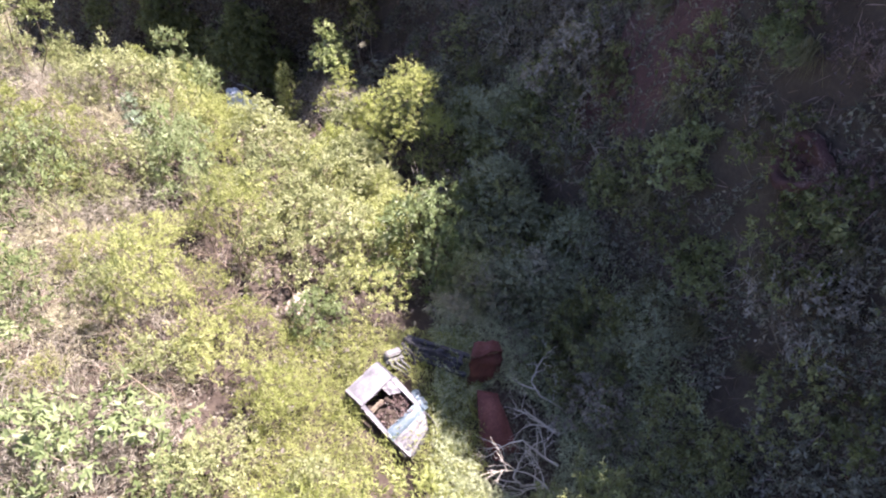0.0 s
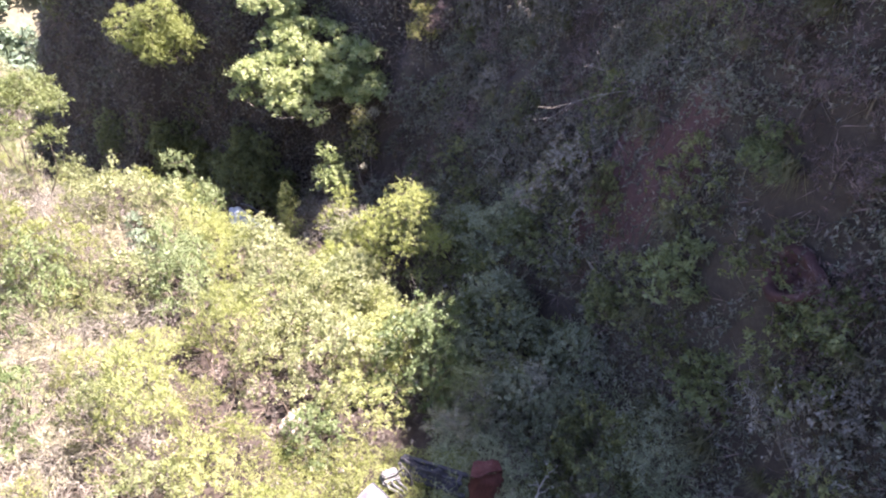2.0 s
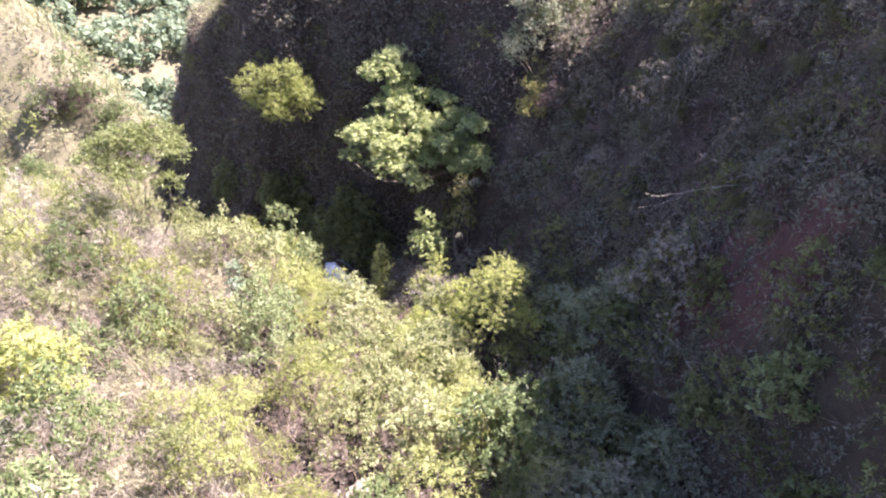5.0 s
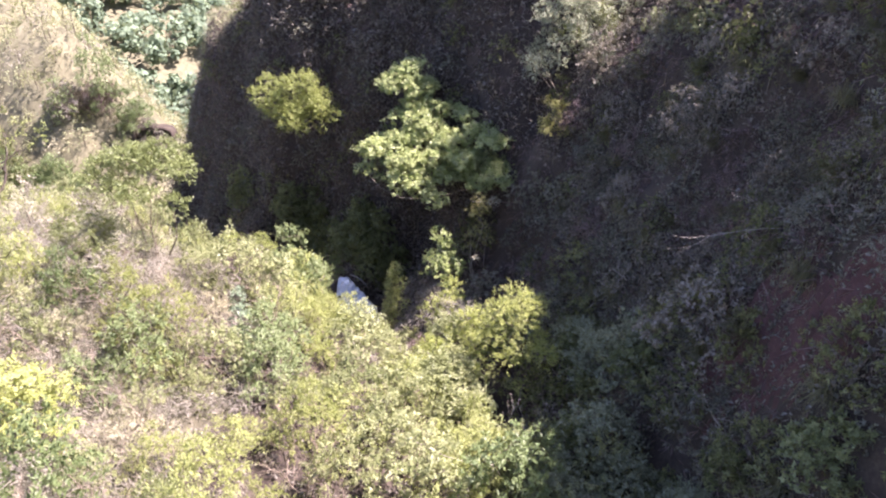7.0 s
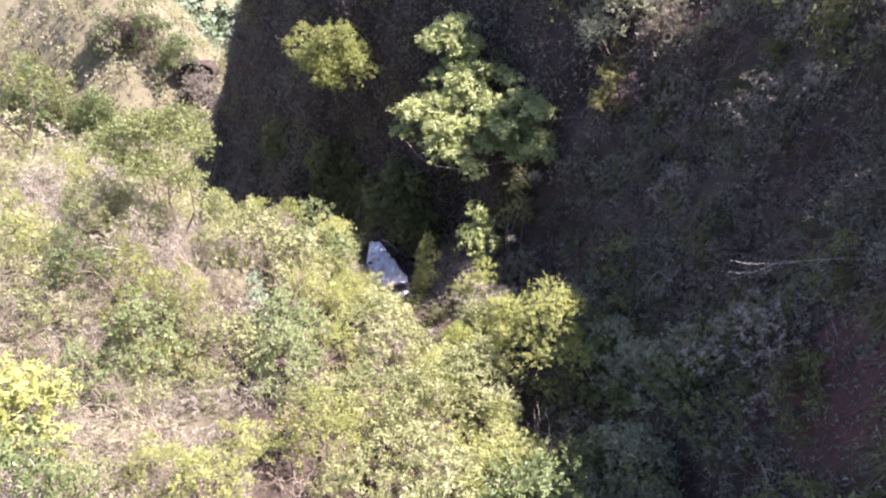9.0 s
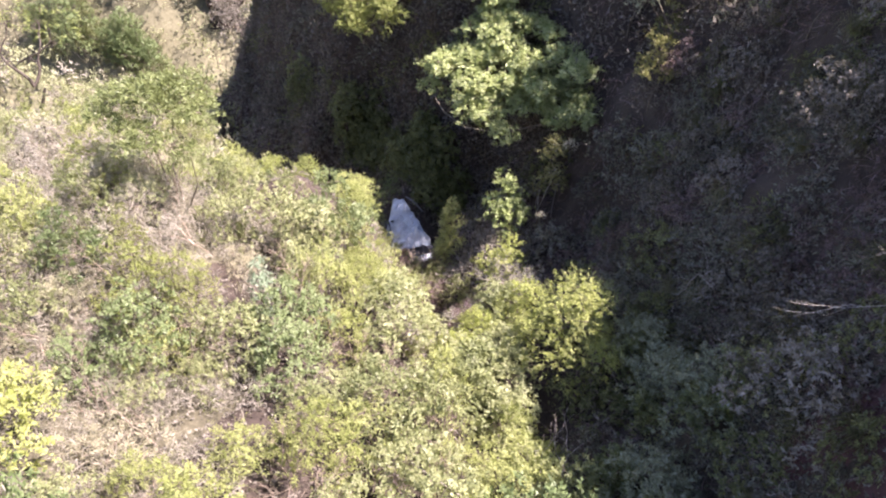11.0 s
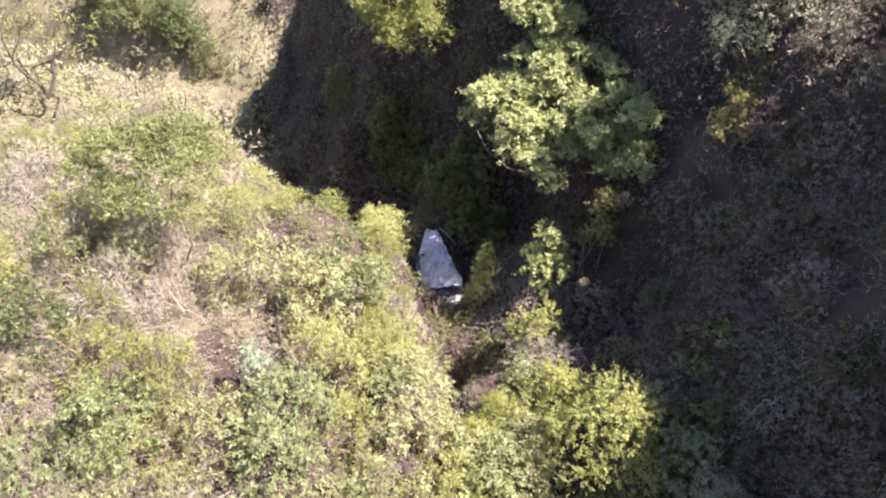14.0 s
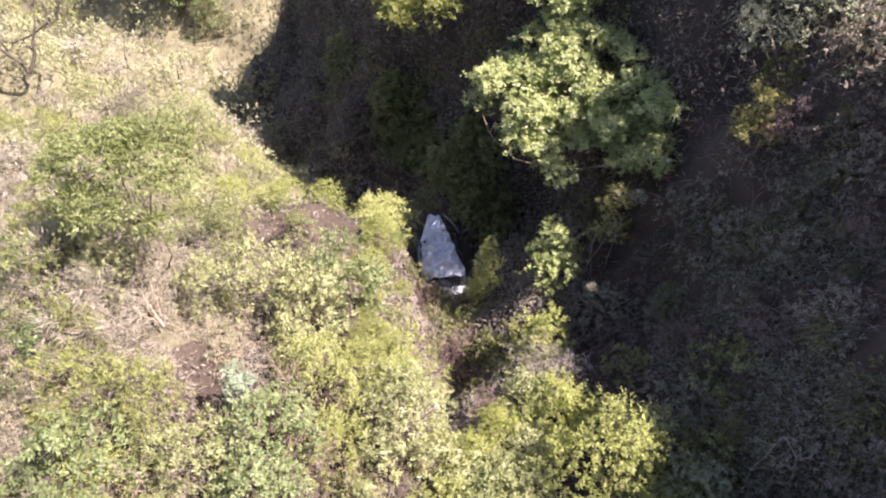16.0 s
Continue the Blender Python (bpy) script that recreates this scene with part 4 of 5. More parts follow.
for x, y, which, k in ((-13.0, 14.8, "pale", 0.8), (-11.8, 14.6, "lime", 0.7), (-12.4, 13.6, "green", 0.8), (-14.4, 14.3, "lime", 0.9), (-13.6, 15.9, "lime", 0.8), (-11.2, 17.2, "pale", 0.8), (-14.2, 12.6, "pale", 1.0), (-10.9, 12.2, "twig", 0.8), (-12.1, 11.9, "pale", 0.8), (-10.0, 12.6, "lime", 0.8), (-9.6, 11.2, "twig", 0.9), (-11.4, 10.9, "twig", 0.9), (-11.1, 13.5, "twig", 0.8)):
    put(which, x, y, ground_z(x, y) - 0.1, rng, k, True)
# Dark bushes added at the cave as a patch of shade.
for x, y in ((-41.0, 58.2), (-41.9, 58.8), (-40.4, 57.4), (-41.6, 57.6), (-42.4, 59.6), (-41.0, 59.2)):
    put("dark", x, y, ground_z(x, y) - 0.2, rng, 1.3, True)
joined_scrub("pale_scrub", ["pale", "lime"], FAR_PALE, "pale green scrub on the farther sunny slope")
joined_scrub("twiggy_scrub", ["twig"], TWIG_LEAF, "leafless grey scrub on the farther sunny slope")
joined_scrub("dry_scrub", ["dry"], DRY_LEAF, "dry pinkish scrub on the farther sunny slope")
joined_scrub("green_scrub", ["green", "shade"], GREEN_LEAF, "green scrub on the farther slopes")
joined_scrub("dark_scrub", ["dark"], SHADE_DARK_LEAF, "dark scrub on the far shaded cliff")
joined_scrub("withered_scrub", ["brown"], BROWN_LEAF, "withered scrub on the far shaded cliff")
joined_scrub("grey_scrub", ["grey"], DUSK_LEAF, "grey-green scrub on the far shaded cliff")


TANGLE = plant_meshes("tangle", 100, bush_lobes(100, 10, 0.8, 1.5, 0.4), 40, 6, 0.17, 0.012, TWIG_LEAF, PALE_BARK, splay=0.55, bare=0.35, wood_size=0.5, tuft=0.0)
tangle = plant("shrub", stands(-3.7, 21.0), TANGLE, "leafless tangle of pale twigs in the gully", "shrub", "leafless tangles in the gully")
for x, y, k in ((-2.9, 20.9, 0.7), (-4.7, 19.0, 0.6)):
    copy_thing(tangle, Matrix.LocRotScale(stands(x, y, 0.05), Euler((0, 0, x * 9)), (k, k, k)))
LOW = plant_meshes("low_weed", 66, bush_lobes(66, 7, 0.4, 0.5, 0.22), 90, 6, 0.065, 0.034, GREEN_LEAF, BARK, wood_size=0.6)
weed = plant("weed", stands(0.3, 7.5), LOW, "low green weed among the wreckage", "weed", "weeds round the wrecks")
for x, y, s in ((0.15, 6.5, 0.8), (-2.3, 6.5, 0.6), (-1.9, 5.6, 0.8), (-2.1, 7.6, 0.6), (0.2, 7.2, 0.8), (2.2, 8.6, 1.0), (-2.1, 7.9, 0.9), (0.5, 9.2, 0.8), (3.4, 8.0, 1.4), (2.9, 9.2, 1.4), (3.9, 7.0, 1.5)):
    copy_thing(weed, Matrix.LocRotScale(stands(x, y, 0.05), Euler((0, 0, x * 9)), (s, s, s * 1.2)))


WITHERED = plant_meshes("withered_weed", 67, bush_lobes(67, 8, 0.5, 0.6, 0.26), 80, 6, 0.12, 0.016, BROWN_LEAF, BARK, bare=0.1, wood_size=0.6)
brown_weed = plant("weed", stands(-7.5, 23.7), WITHERED, "low withered brown weed in the gully", "weed", "withered weeds in the gully")
for n, (x, y, s) in enumerate(((-6.7, 22.4, 1.3), (-8.2, 22.8, 1.2), (-7.5, 21.7, 1.2), (-6.0, 21.3, 1.3), (-5.1, 20.2, 1.3), (-4.4, 19.0, 1.0), (-6.9, 23.2, 1.3), (-7.9, 23.9, 1.3), (-8.7, 24.0, 1.1), (-6.2, 22.3, 1.3), (-5.5, 20.9, 1.2), (-7.2, 22.5, 1.3), (-5.6, 22.4, 1.5), (-4.8, 21.3, 1.3), (-6.4, 20.6, 1.0), (-7.0, 21.9, 1.3), (-7.8, 23.2, 1.2), (-6.5, 21.8, 1.1), (-5.9, 21.9, 1.2), (-9.2, 24.2, 1.3), (-8.9, 23.5, 1.3), (-8.3, 24.3, 1.2), (-9.6, 24.0, 1.2), (-7.4, 24.4, 1.3), (-8.4, 23.5, 1.2), (-7.0, 24.0, 1.2))):
    copy_thing(weed if n % 5 else brown_weed, Matrix.LocRotScale(stands(x, y, 0.05), Euler((0, 0, x * 9)), (s, s, s * 1.3)))


# ---- undergrowth, straw and far woods ----
TUSSOCK_RNG = np.random.default_rng(97)


def tussock_mesh(rng, blades, length):
    """Long blades that rise from one root and hang over."""
    a = rng.uniform(0, 2 * np.pi, blades)
    out = np.stack([np.cos(a), np.sin(a), np.zeros(blades)], 1) * rng.uniform(0.2, 1.0, (blades, 1))
    l = length * rng.uniform(0.6, 1.2, (blades, 1))
    root = out * 0.08
    mid = root + l * (out * 0.35 + (0, 0, 0.42) + rng.normal(0, 0.1, (blades, 3)))
    tip = mid + l * (out * 0.4 - np.array((0.25, 0.12, 0.45)) * rng.uniform(0.4, 1.2, (blades, 1)) + rng.normal(0, 0.15, (blades, 3)))
    side = unit(np.cross(out, (0, 0, 1)) + 1e-6) * 0.006
    v = np.stack([root - side, root + side, mid - side, mid + side, tip], 1).reshape(-1, 3)
    k = np.arange(blades)[:, None] * 5
    return v, np.concatenate([k + (0, 1, 3), k + (0, 3, 2), k + (2, 3, 4)])


TUSSOCK = mesh("tussock", *tussock_mesh(TUSSOCK_RNG, 170, 0.7), HANGING_GRASS)
tussock_spots = scatter(98, 1600, (0, 11, 6, 27), 0.9, lambda x, y: (foot_distance(x, y) > 1.5) & (foot_distance(x, y) < 7) & (np.hypot(x - 6.45, y - 9.1) > 0.8))[:90]
for x, y, z in tussock_spots:
    k = TUSSOCK_RNG.uniform(0.7, 1.4)
    clump = new("grass_tussock", TUSSOCK)
    clump.matrix_basis = Matrix.LocRotScale((x, y, z + 0.25), Euler((0, 0, TUSSOCK_RNG.uniform(-0.5, 0.5))), (k, k, k))
    tagged(clump, "tussock of long grass hanging over the shaded cliff", "grass", "grass tussocks on the cliff")


def carpet(name, seed, count, box, keep, height, leaf, width, mat, label, upright=0.4, per=4):
    rng = np.random.default_rng(seed)
    x, y = rng.uniform(box[0], box[1], count * 5), rng.uniform(box[2], box[3], count * 5)
    ok = keep(x, y)
    x, y = x[ok][:count], y[ok][:count]
    z = land(x, y) + rng.uniform(-0.02, height, len(x))
    outs = unit(rng.normal(0, 0.5, (len(x), 3)) + (0, 0, upright))
    v, f = leaf_cloud(rng, np.stack([x, y, z], 1), outs, per, leaf, width, 0.8)
    ob = new(name, mesh(name, v, f, mat))
    return tagged(ob, label, name.replace("_", " "), kind="stuff")


# Coloured dark so that the hollows between the shrubs read as shaded.
carpet("undergrowth", 81, 28000, (-22, 5, -8, 32), lambda x, y: (foot_distance(x, y) < 0) & (frame_uv(x, y)[1] > -2) & clear_of(x, y, 0.85), 0.4, 0.09, 0.045, SHADE_DARK_LEAF, "low undergrowth on the sunny slope, coloured dark as shade between the shrubs")
carpet("dry_grass", 82, 8000, (-32, 1, 1, 34), lambda x, y: (foot_distance(x, y) < -1) & (frame_uv(x, y)[1] > 0) & clear_of(x, y, 0.85) & ~hollow(x, y), 0.3, 0.22, 0.011, SLOPE_LEAF, "dry straw-coloured grass between the shrubs", 1.4, 5)
carpet("dry_brush", 99, 17000, (-19, -5, 2, 21), lambda x, y: (frame_uv(x, y)[1] > 5.5) & (frame_uv(x, y)[0] < 4.5) & ~hollow(x, y), 0.75, 0.24, 0.013, TWIG_LEAF, "leafless grey-brown brush between the shrubs", 0.8, 5)
carpet("straw", 87, 20000, (-40, -13, 12, 38), lambda x, y: (frame_uv(x, y)[1] > 8) & (frame_uv(x, y)[0] > 1) & (foot_distance(x, y) < -2), 0.4, 0.17, 0.021, SLOPE_LEAF, "pale dry grass on the open slope beyond the spur", 0.9, 5)
carpet("wreck_grass", 90, 6500, (-3.8, 0.9, 4.4, 9.2), lambda x, y: (np.hypot((x + 1.12) * 0.75 - (y - 6.85) * 0.66, ((x + 1.12) * 0.66 + (y - 6.85) * 0.75) * 0.62) > 0.5) & (np.hypot(x + 0.9, (y - 5.2) * 0.8) > 0.55), 0.38, 0.15, 0.016, LIME_LEAF, "feathery yellow-green grass round a wrecked car", 1.0)
carpet("gully_litter", 102, 5000, (-10.5, -3, 17, 29), lambda x, y: (foot_distance(x, y) < 1) & (frame_uv(x, y)[1] < 3.5) & (np.hypot(x + 9.6, y - 26.6) > 1.7), 0.35, 0.13, 0.05, SHADE_DARK_LEAF, "dark undergrowth and litter along the gully", 0.5)
carpet("gully_twigs", 103, 1500, (-8.5, -3, 17, 25), lambda x, y: (foot_distance(x, y) < 0) & (frame_uv(x, y)[1] < 2.5), 0.45, 0.3, 0.012, TWIG_LEAF, "thin dry twigs lying along the gully", 0.6, 5)
carpet("cliff_creepers", 104, 15000, (-31, -4, 27, 48), lambda x, y: (foot_distance(x, y) > 0.2) & (foot_distance(x, y) < 8) & ~on_rim(x, y), 0.7, 0.17, 0.09, SHADE_DARK_LEAF, "dark creepers over the shaded cliff behind the trees")
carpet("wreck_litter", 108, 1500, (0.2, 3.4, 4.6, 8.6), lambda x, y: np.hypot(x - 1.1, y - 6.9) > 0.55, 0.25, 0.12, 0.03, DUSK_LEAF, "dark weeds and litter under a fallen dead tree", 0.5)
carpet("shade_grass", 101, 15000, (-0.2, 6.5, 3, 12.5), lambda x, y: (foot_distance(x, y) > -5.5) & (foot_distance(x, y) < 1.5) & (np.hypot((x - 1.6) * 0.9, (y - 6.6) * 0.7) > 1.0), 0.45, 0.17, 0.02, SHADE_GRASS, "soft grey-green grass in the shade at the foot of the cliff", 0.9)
carpet("creepers", 83, 24000, (-30, 14, 1, 46), lambda x, y: (foot_distance(x, y) > -1.5) & (foot_distance(x, y) < 12) & clear_of(x, y, 0.85) & ~on_rim(x, y) & ~hollow(x * 0.7, y * 0.7 + 40), 0.75, 0.14, 0.066, SHADE_DARK_LEAF, "dark creepers and ferns hanging on the shaded cliff")
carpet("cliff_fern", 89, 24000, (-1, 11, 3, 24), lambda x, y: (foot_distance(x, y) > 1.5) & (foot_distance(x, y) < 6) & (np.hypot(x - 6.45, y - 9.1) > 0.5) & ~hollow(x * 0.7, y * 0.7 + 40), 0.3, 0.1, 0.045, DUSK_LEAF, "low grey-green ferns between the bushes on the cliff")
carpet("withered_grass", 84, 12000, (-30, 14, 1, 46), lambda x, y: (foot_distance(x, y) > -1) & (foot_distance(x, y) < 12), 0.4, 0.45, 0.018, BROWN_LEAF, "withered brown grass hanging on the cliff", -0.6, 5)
carpet("hilltop_scrub", 88, 14000, (-20, 40, -20, 60), lambda x, y: (foot_distance(x, y) > 9.5) & (foot_distance(x, y) < 30), 0.9, 0.35, 0.16, MID_LEAF, "green scrub on top of the cliff")
carpet("rim_straw", 109, 5000, (-25, -12, 34, 50), lambda x, y: (foot_distance(x, y) > 0) & on_rim(x, y), 0.4, 0.3, 0.03, SLOPE_LEAF, "pale dry grass along the sunlit rim of the cliff", 0.9, 4)
carpet("far_scrub", 85, 26000, (-85, -12, 14, 85), lambda x, y: (np.hypot(x, y) > 31) & (np.abs(np.degrees(np.arctan2(-x, y - 6)) - 43) < 24) & (foot_distance(x, y) < -1) & (land(x, y) > -70), 0.6, 0.26, 0.06, SLOPE_LEAF, "dry grass and scrub on the farther slope")


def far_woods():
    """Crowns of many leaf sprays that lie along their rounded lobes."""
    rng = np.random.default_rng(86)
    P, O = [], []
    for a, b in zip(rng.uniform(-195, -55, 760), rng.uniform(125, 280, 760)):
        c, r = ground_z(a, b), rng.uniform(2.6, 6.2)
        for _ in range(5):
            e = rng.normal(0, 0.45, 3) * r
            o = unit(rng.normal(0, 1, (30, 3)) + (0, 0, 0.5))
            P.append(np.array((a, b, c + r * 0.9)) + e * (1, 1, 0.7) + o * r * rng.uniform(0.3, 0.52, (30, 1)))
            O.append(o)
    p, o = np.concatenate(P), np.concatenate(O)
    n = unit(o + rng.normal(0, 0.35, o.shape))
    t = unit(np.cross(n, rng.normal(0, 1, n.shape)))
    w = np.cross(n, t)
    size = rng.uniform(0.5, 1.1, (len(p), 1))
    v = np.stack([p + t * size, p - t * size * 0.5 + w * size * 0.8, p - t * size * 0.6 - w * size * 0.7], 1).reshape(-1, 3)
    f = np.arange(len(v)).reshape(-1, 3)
    return tagged(new("far_woods", mesh("far_woods", v, f, HAZED_LEAF)), "dense green woods on the opposite sunlit hillside, coloured paler for haze", "woods", kind="stuff")


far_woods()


# ---- wrecks ----
def panel(corners, nu=14, nv=14, bulge=0.05, crumple=0.02, thick=0.012, seed=0, folds=()):
    """A sheet of car body between four corners, bulged, dented and folded, with thickness."""
    rng = np.random.default_rng(seed)
    a, b, c, d = (np.array(p, float) for p in corners)
    u, v = np.meshgrid(np.linspace(0, 1, nu), np.linspace(0, 1, nv), indexing="ij")
    u, v = u[..., None], v[..., None]
    P = a * (1 - u) * (1 - v) + b * u * (1 - v) + c * u * v + d * (1 - u) * v
    n = unit(np.cross(b - a, d - a))
    ph = rng.uniform(0, 6.28, 6)
    lift = bulge * np.sin(np.pi * u) ** 0.6 * np.sin(np.pi * v) ** 0.6
    lift = lift + crumple * (np.sin(9 * u + 5 * v + ph[0]) * np.sin(7 * v - 3 * u + ph[1]) + 0.6 * np.abs(np.sin(13 * u - 9 * v + ph[2])) + 0.4 * np.sin(21 * v + 6 * u + ph[3]))
    for at, slope, depth, wide in folds:
        lift = lift - depth * np.exp(-((v - at - slope * u) / wide) ** 2)
    P = P + n * lift + rng.normal(0, crumple * 0.12, P.shape)
    Q = P - n * thick
    V = np.concatenate([P.reshape(-1, 3), Q.reshape(-1, 3)])
    i, j = np.meshgrid(np.arange(nu - 1), np.arange(nv - 1), indexing="ij")
    k = (i * nv + j).ravel()
    top = np.stack([k, k + nv, k + nv + 1, k + 1], 1)
    N = nu * nv
    faces = [top, top[:, ::-1] + N]
    edge = np.concatenate([np.arange(nv), np.arange(1, nu) * nv + nv - 1, (nu - 1) * nv + np.arange(nv - 2, -1, -1), np.arange(nu - 2, 0, -1) * nv])
    nxt = np.roll(edge, -1)
    faces.append(np.stack([nxt, edge, edge + N, nxt + N], 1))
    return V, np.concatenate(faces)


def sheet(name, parent, mat, label="", **kw):
    v, f = panel(**kw)
    return part_mesh(name, mesh(name, v, f, mat, True), parent, label)


def box_part(name, parent, mat, size, place, turn=(0, 0, 0), bevel=0.02, label=""):
    bm = bmesh.new()
    bmesh.ops.create_cube(bm, size=1)
    bmesh.ops.scale(bm, vec=size, verts=bm.verts)
    bmesh.ops.bevel(bm, geom=bm.edges[:], offset=bevel, segments=2, affect="EDGES")
    bm.transform(pose(*place, *turn))
    return part(name, bm, mat, parent, label)


def pipe_part(name, parent, mat, points, radius, label=""):
    v, f = tube(points, [radius] * len(points), 8)
    return part_mesh(name, mesh(name, v, f, mat, True), parent, label)


# White car shell with its windscreen gone, lying across the gully head.
gz = ground_z(-1.0, 6.9)
car = thing("car_wreck", (-1.16, 6.93, gz - 0.26), "weathered white car shell, windscreen gone, shrubs growing inside", "car wreck", turn=-134, tilt=(-6, 4))
W, L = 0.6, 1.0
car.scale = (0.8, 0.9, 0.92)
car_roof = sheet("roof", car, SUNLIT_WHITE, corners=((-W, -L, 0.95), (W, -L, 0.95), (W, -0.4, 1.0), (-W, -0.4, 1.0)), bulge=0.06, crumple=0.012, seed=1)
sheet("pillar", car_roof, SUNLIT_WHITE, corners=((-W - 0.03, -0.42, 0.98), (-W + 0.14, -0.42, 1.0), (-W + 0.1, 0.5, 0.72), (-W - 0.03, 0.5, 0.7)), nu=4, bulge=0.02, crumple=0.006, thick=0.05, seed=2)
sheet("pillar", car_roof, SUNLIT_WHITE, corners=((W - 0.11, -0.42, 1.0), (W + 0.03, -0.42, 0.98), (W + 0.03, 0.5, 0.7), (W - 0.09, 0.5, 0.72)), nu=4, bulge=0.02, crumple=0.006, thick=0.05, seed=3)
sheet("roof_flap", car_roof, SUNLIT_WHITE, "torn corner of the roof bent into the opening", corners=((-W + 0.1, -0.43, 0.99), (-0.12, -0.43, 0.99), (-0.16, -0.2, 0.86), (-W + 0.12, -0.02, 0.84)), nu=8, nv=8, bulge=0.02, crumple=0.02, seed=16)
sheet("torn_wing", car, BLUE_PAINT, "crumpled faded blue wing torn outwards", corners=((-W - 0.32, 0.02, 0.42), (-W, 0.1, 0.74), (-W + 0.03, 0.66, 0.68), (-W - 0.24, 0.58, 0.34)), bulge=0.04, crumple=0.06, seed=17)
sheet("cowl", car, BLUE_PAINT, "faded blue strip below the windscreen", corners=((-W, 0.36, 0.74), (W, 0.36, 0.74), (W, 0.66, 0.66), (-W, 0.66, 0.66)), nv=8, bulge=0.1, crumple=0.012, seed=4)
sheet("bonnet", car, SUNLIT_WHITE, corners=((-W, 0.64, 0.68), (W, 0.64, 0.68), (W - 0.06, L + 0.16, 0.5), (-W + 0.26, L - 0.02, 0.52)), bulge=0.05, crumple=0.02, seed=5, folds=((0.4, 0.2, 0.04, 0.06),))
car_nose = sheet("nose", car, SUNLIT_WHITE, corners=((-W + 0.26, L - 0.02, 0.51), (W - 0.06, L + 0.16, 0.49), (W - 0.1, L + 0.18, 0.1), (-W + 0.28, L + 0.02, 0.1)), nv=6, bulge=0.03, crumple=0.02, seed=6)
for s in (-1, 1):
    sheet("side_panel", car, SUNLIT_WHITE, corners=((s * W, -L, 0.94), (s * W, -0.3, 0.98), (s * (W + 0.06), -0.3, 0.05), (s * (W + 0.06), -L, 0.05)), bulge=0.04 * s, crumple=0.02, seed=7 + s)
    sheet("wing", car, SUNLIT_WHITE, corners=((s * W, -0.3, 0.7), (s * W, L + 0.08, 0.52), (s * (W + 0.05), L + 0.06, 0.08), (s * (W + 0.06), -0.3, 0.05)), bulge=0.04 * s, crumple=0.02, seed=10 + s)
sheet("rear_panel", car, SUNLIT_WHITE, corners=((-W, -L, 0.94), (W, -L, 0.94), (W, -L - 0.05, 0.05), (-W, -L - 0.05, 0.05)), bulge=0.03, crumple=0.02, seed=13)
sheet("floor_pan", car, DARK_METAL, "dark rusty floor", corners=((-W + 0.03, -L, 0.12), (W - 0.03, -L, 0.12), (W - 0.03, L, 0.12), (-W + 0.03, L, 0.12)), bulge=0.0, crumple=0.02, seed=14)
box_part("seat_back", car, BARK, (0.5, 0.12, 0.55), (0.25, -0.28, 0.55), (-14, 0, 0), 0.04, "torn brown seat back")
box_part("headlamp", car_nose, DARK_METAL, (0.2, 0.05, 0.13), (0.42, L + 0.13, 0.38), (0, 0, 0), 0.02)
box_part("headlamp", car_nose, DARK_METAL, (0.2, 0.05, 0.13), (-0.42, L + 0.13, 0.38), (0, 0, 0), 0.02)
plant("shrub", (-1.0, 6.75, gz - 0.05), plant_meshes("inside_shrub", 91, bush_lobes(91, 6, 0.32, 0.68, 0.2), 60, 6, 0.08, 0.028, BROWN_LEAF, PALE_BARK, bare=0.3), "small brown weed growing up through a car shell", "shrub")

# Rusty remains beside it.
gz = ground_z(1.15, 7.1)
rusty = thing("rusty_bonnet", (1.1, 6.9, gz + 0.25), "large domed rust-red car bonnet lying in the brush", "car part", turn=20, tilt=(24, 12))
rusty.scale = (1.15, 0.9, 0.85)
shell = sheet("shell", rusty, RUST, corners=((-0.42, -0.95, 0), (0.46, -0.85, 0), (0.3, 0.75, 0.02), (-0.12, 0.95, 0.0)), nu=18, nv=18, bulge=0.34, crumple=0.02, seed=21)
sheet("lip", shell, RUST, corners=((-0.5, -0.95, 0), (0.5, -0.85, 0), (0.46, -0.9, -0.2), (-0.46, -1.0, -0.2)), nu=12, nv=4, bulge=0.0, crumple=0.015, seed=22)
gz = ground_z(0.95, 7.95)
fin = thing("car_debris", (0.95, 7.95, gz), "bent red rusty body panel standing on edge", "car part", turn=25)
fin.scale = (1.35, 1.35, 1.45)
face = sheet("face", fin, RUST, corners=((-0.35, 0, -0.05), (0.45, 0.2, -0.05), (0.5, 0.25, 0.45), (-0.22, 0.1, 0.95)), bulge=0.12, crumple=0.03, seed=23)
sheet("flap", face, RUST, corners=((-0.22, 0.1, 0.95), (0.5, 0.25, 0.45), (0.62, 0.6, 0.2), (0.1, 0.6, 0.5)), bulge=0.06, crumple=0.03, seed=24)
gz = ground_z(-0.3, 8.4)
beam = thing("chassis", (-0.3, 8.45, gz + 0.18), "dark twisted car chassis half hidden in the weeds", "car part", turn=-19, tilt=(4, 6))
box_part("rail", beam, DARK_METAL, (1.7, 0.1, 0.12), (0.1, -0.2, 0.1))
box_part("rail", beam, DARK_METAL, (1.6, 0.1, 0.12), (0.1, 0.25, 0.12), (0, 3, 4))
for k in range(3):
    box_part("crossmember", beam, DARK_METAL, (0.09, 0.5, 0.07), (-0.5 + 0.6 * k, 0.02, 0.12))
sheet("floor_sheet", beam, DARK_METAL, corners=((-0.75, -0.15, 0.15), (0.75, -0.2, 0.12), (0.8, 0.12, 0.08), (-0.7, 0.2, 0.16)), nu=30, nv=12, bulge=0.1, crumple=0.11, seed=25)
gz = ground_z(-1.2, 8.2)
engine = thing("engine", (-1.15, 8.15, gz + 0.05), "dirty grey engine block with loose pipes", "car part", turn=25)
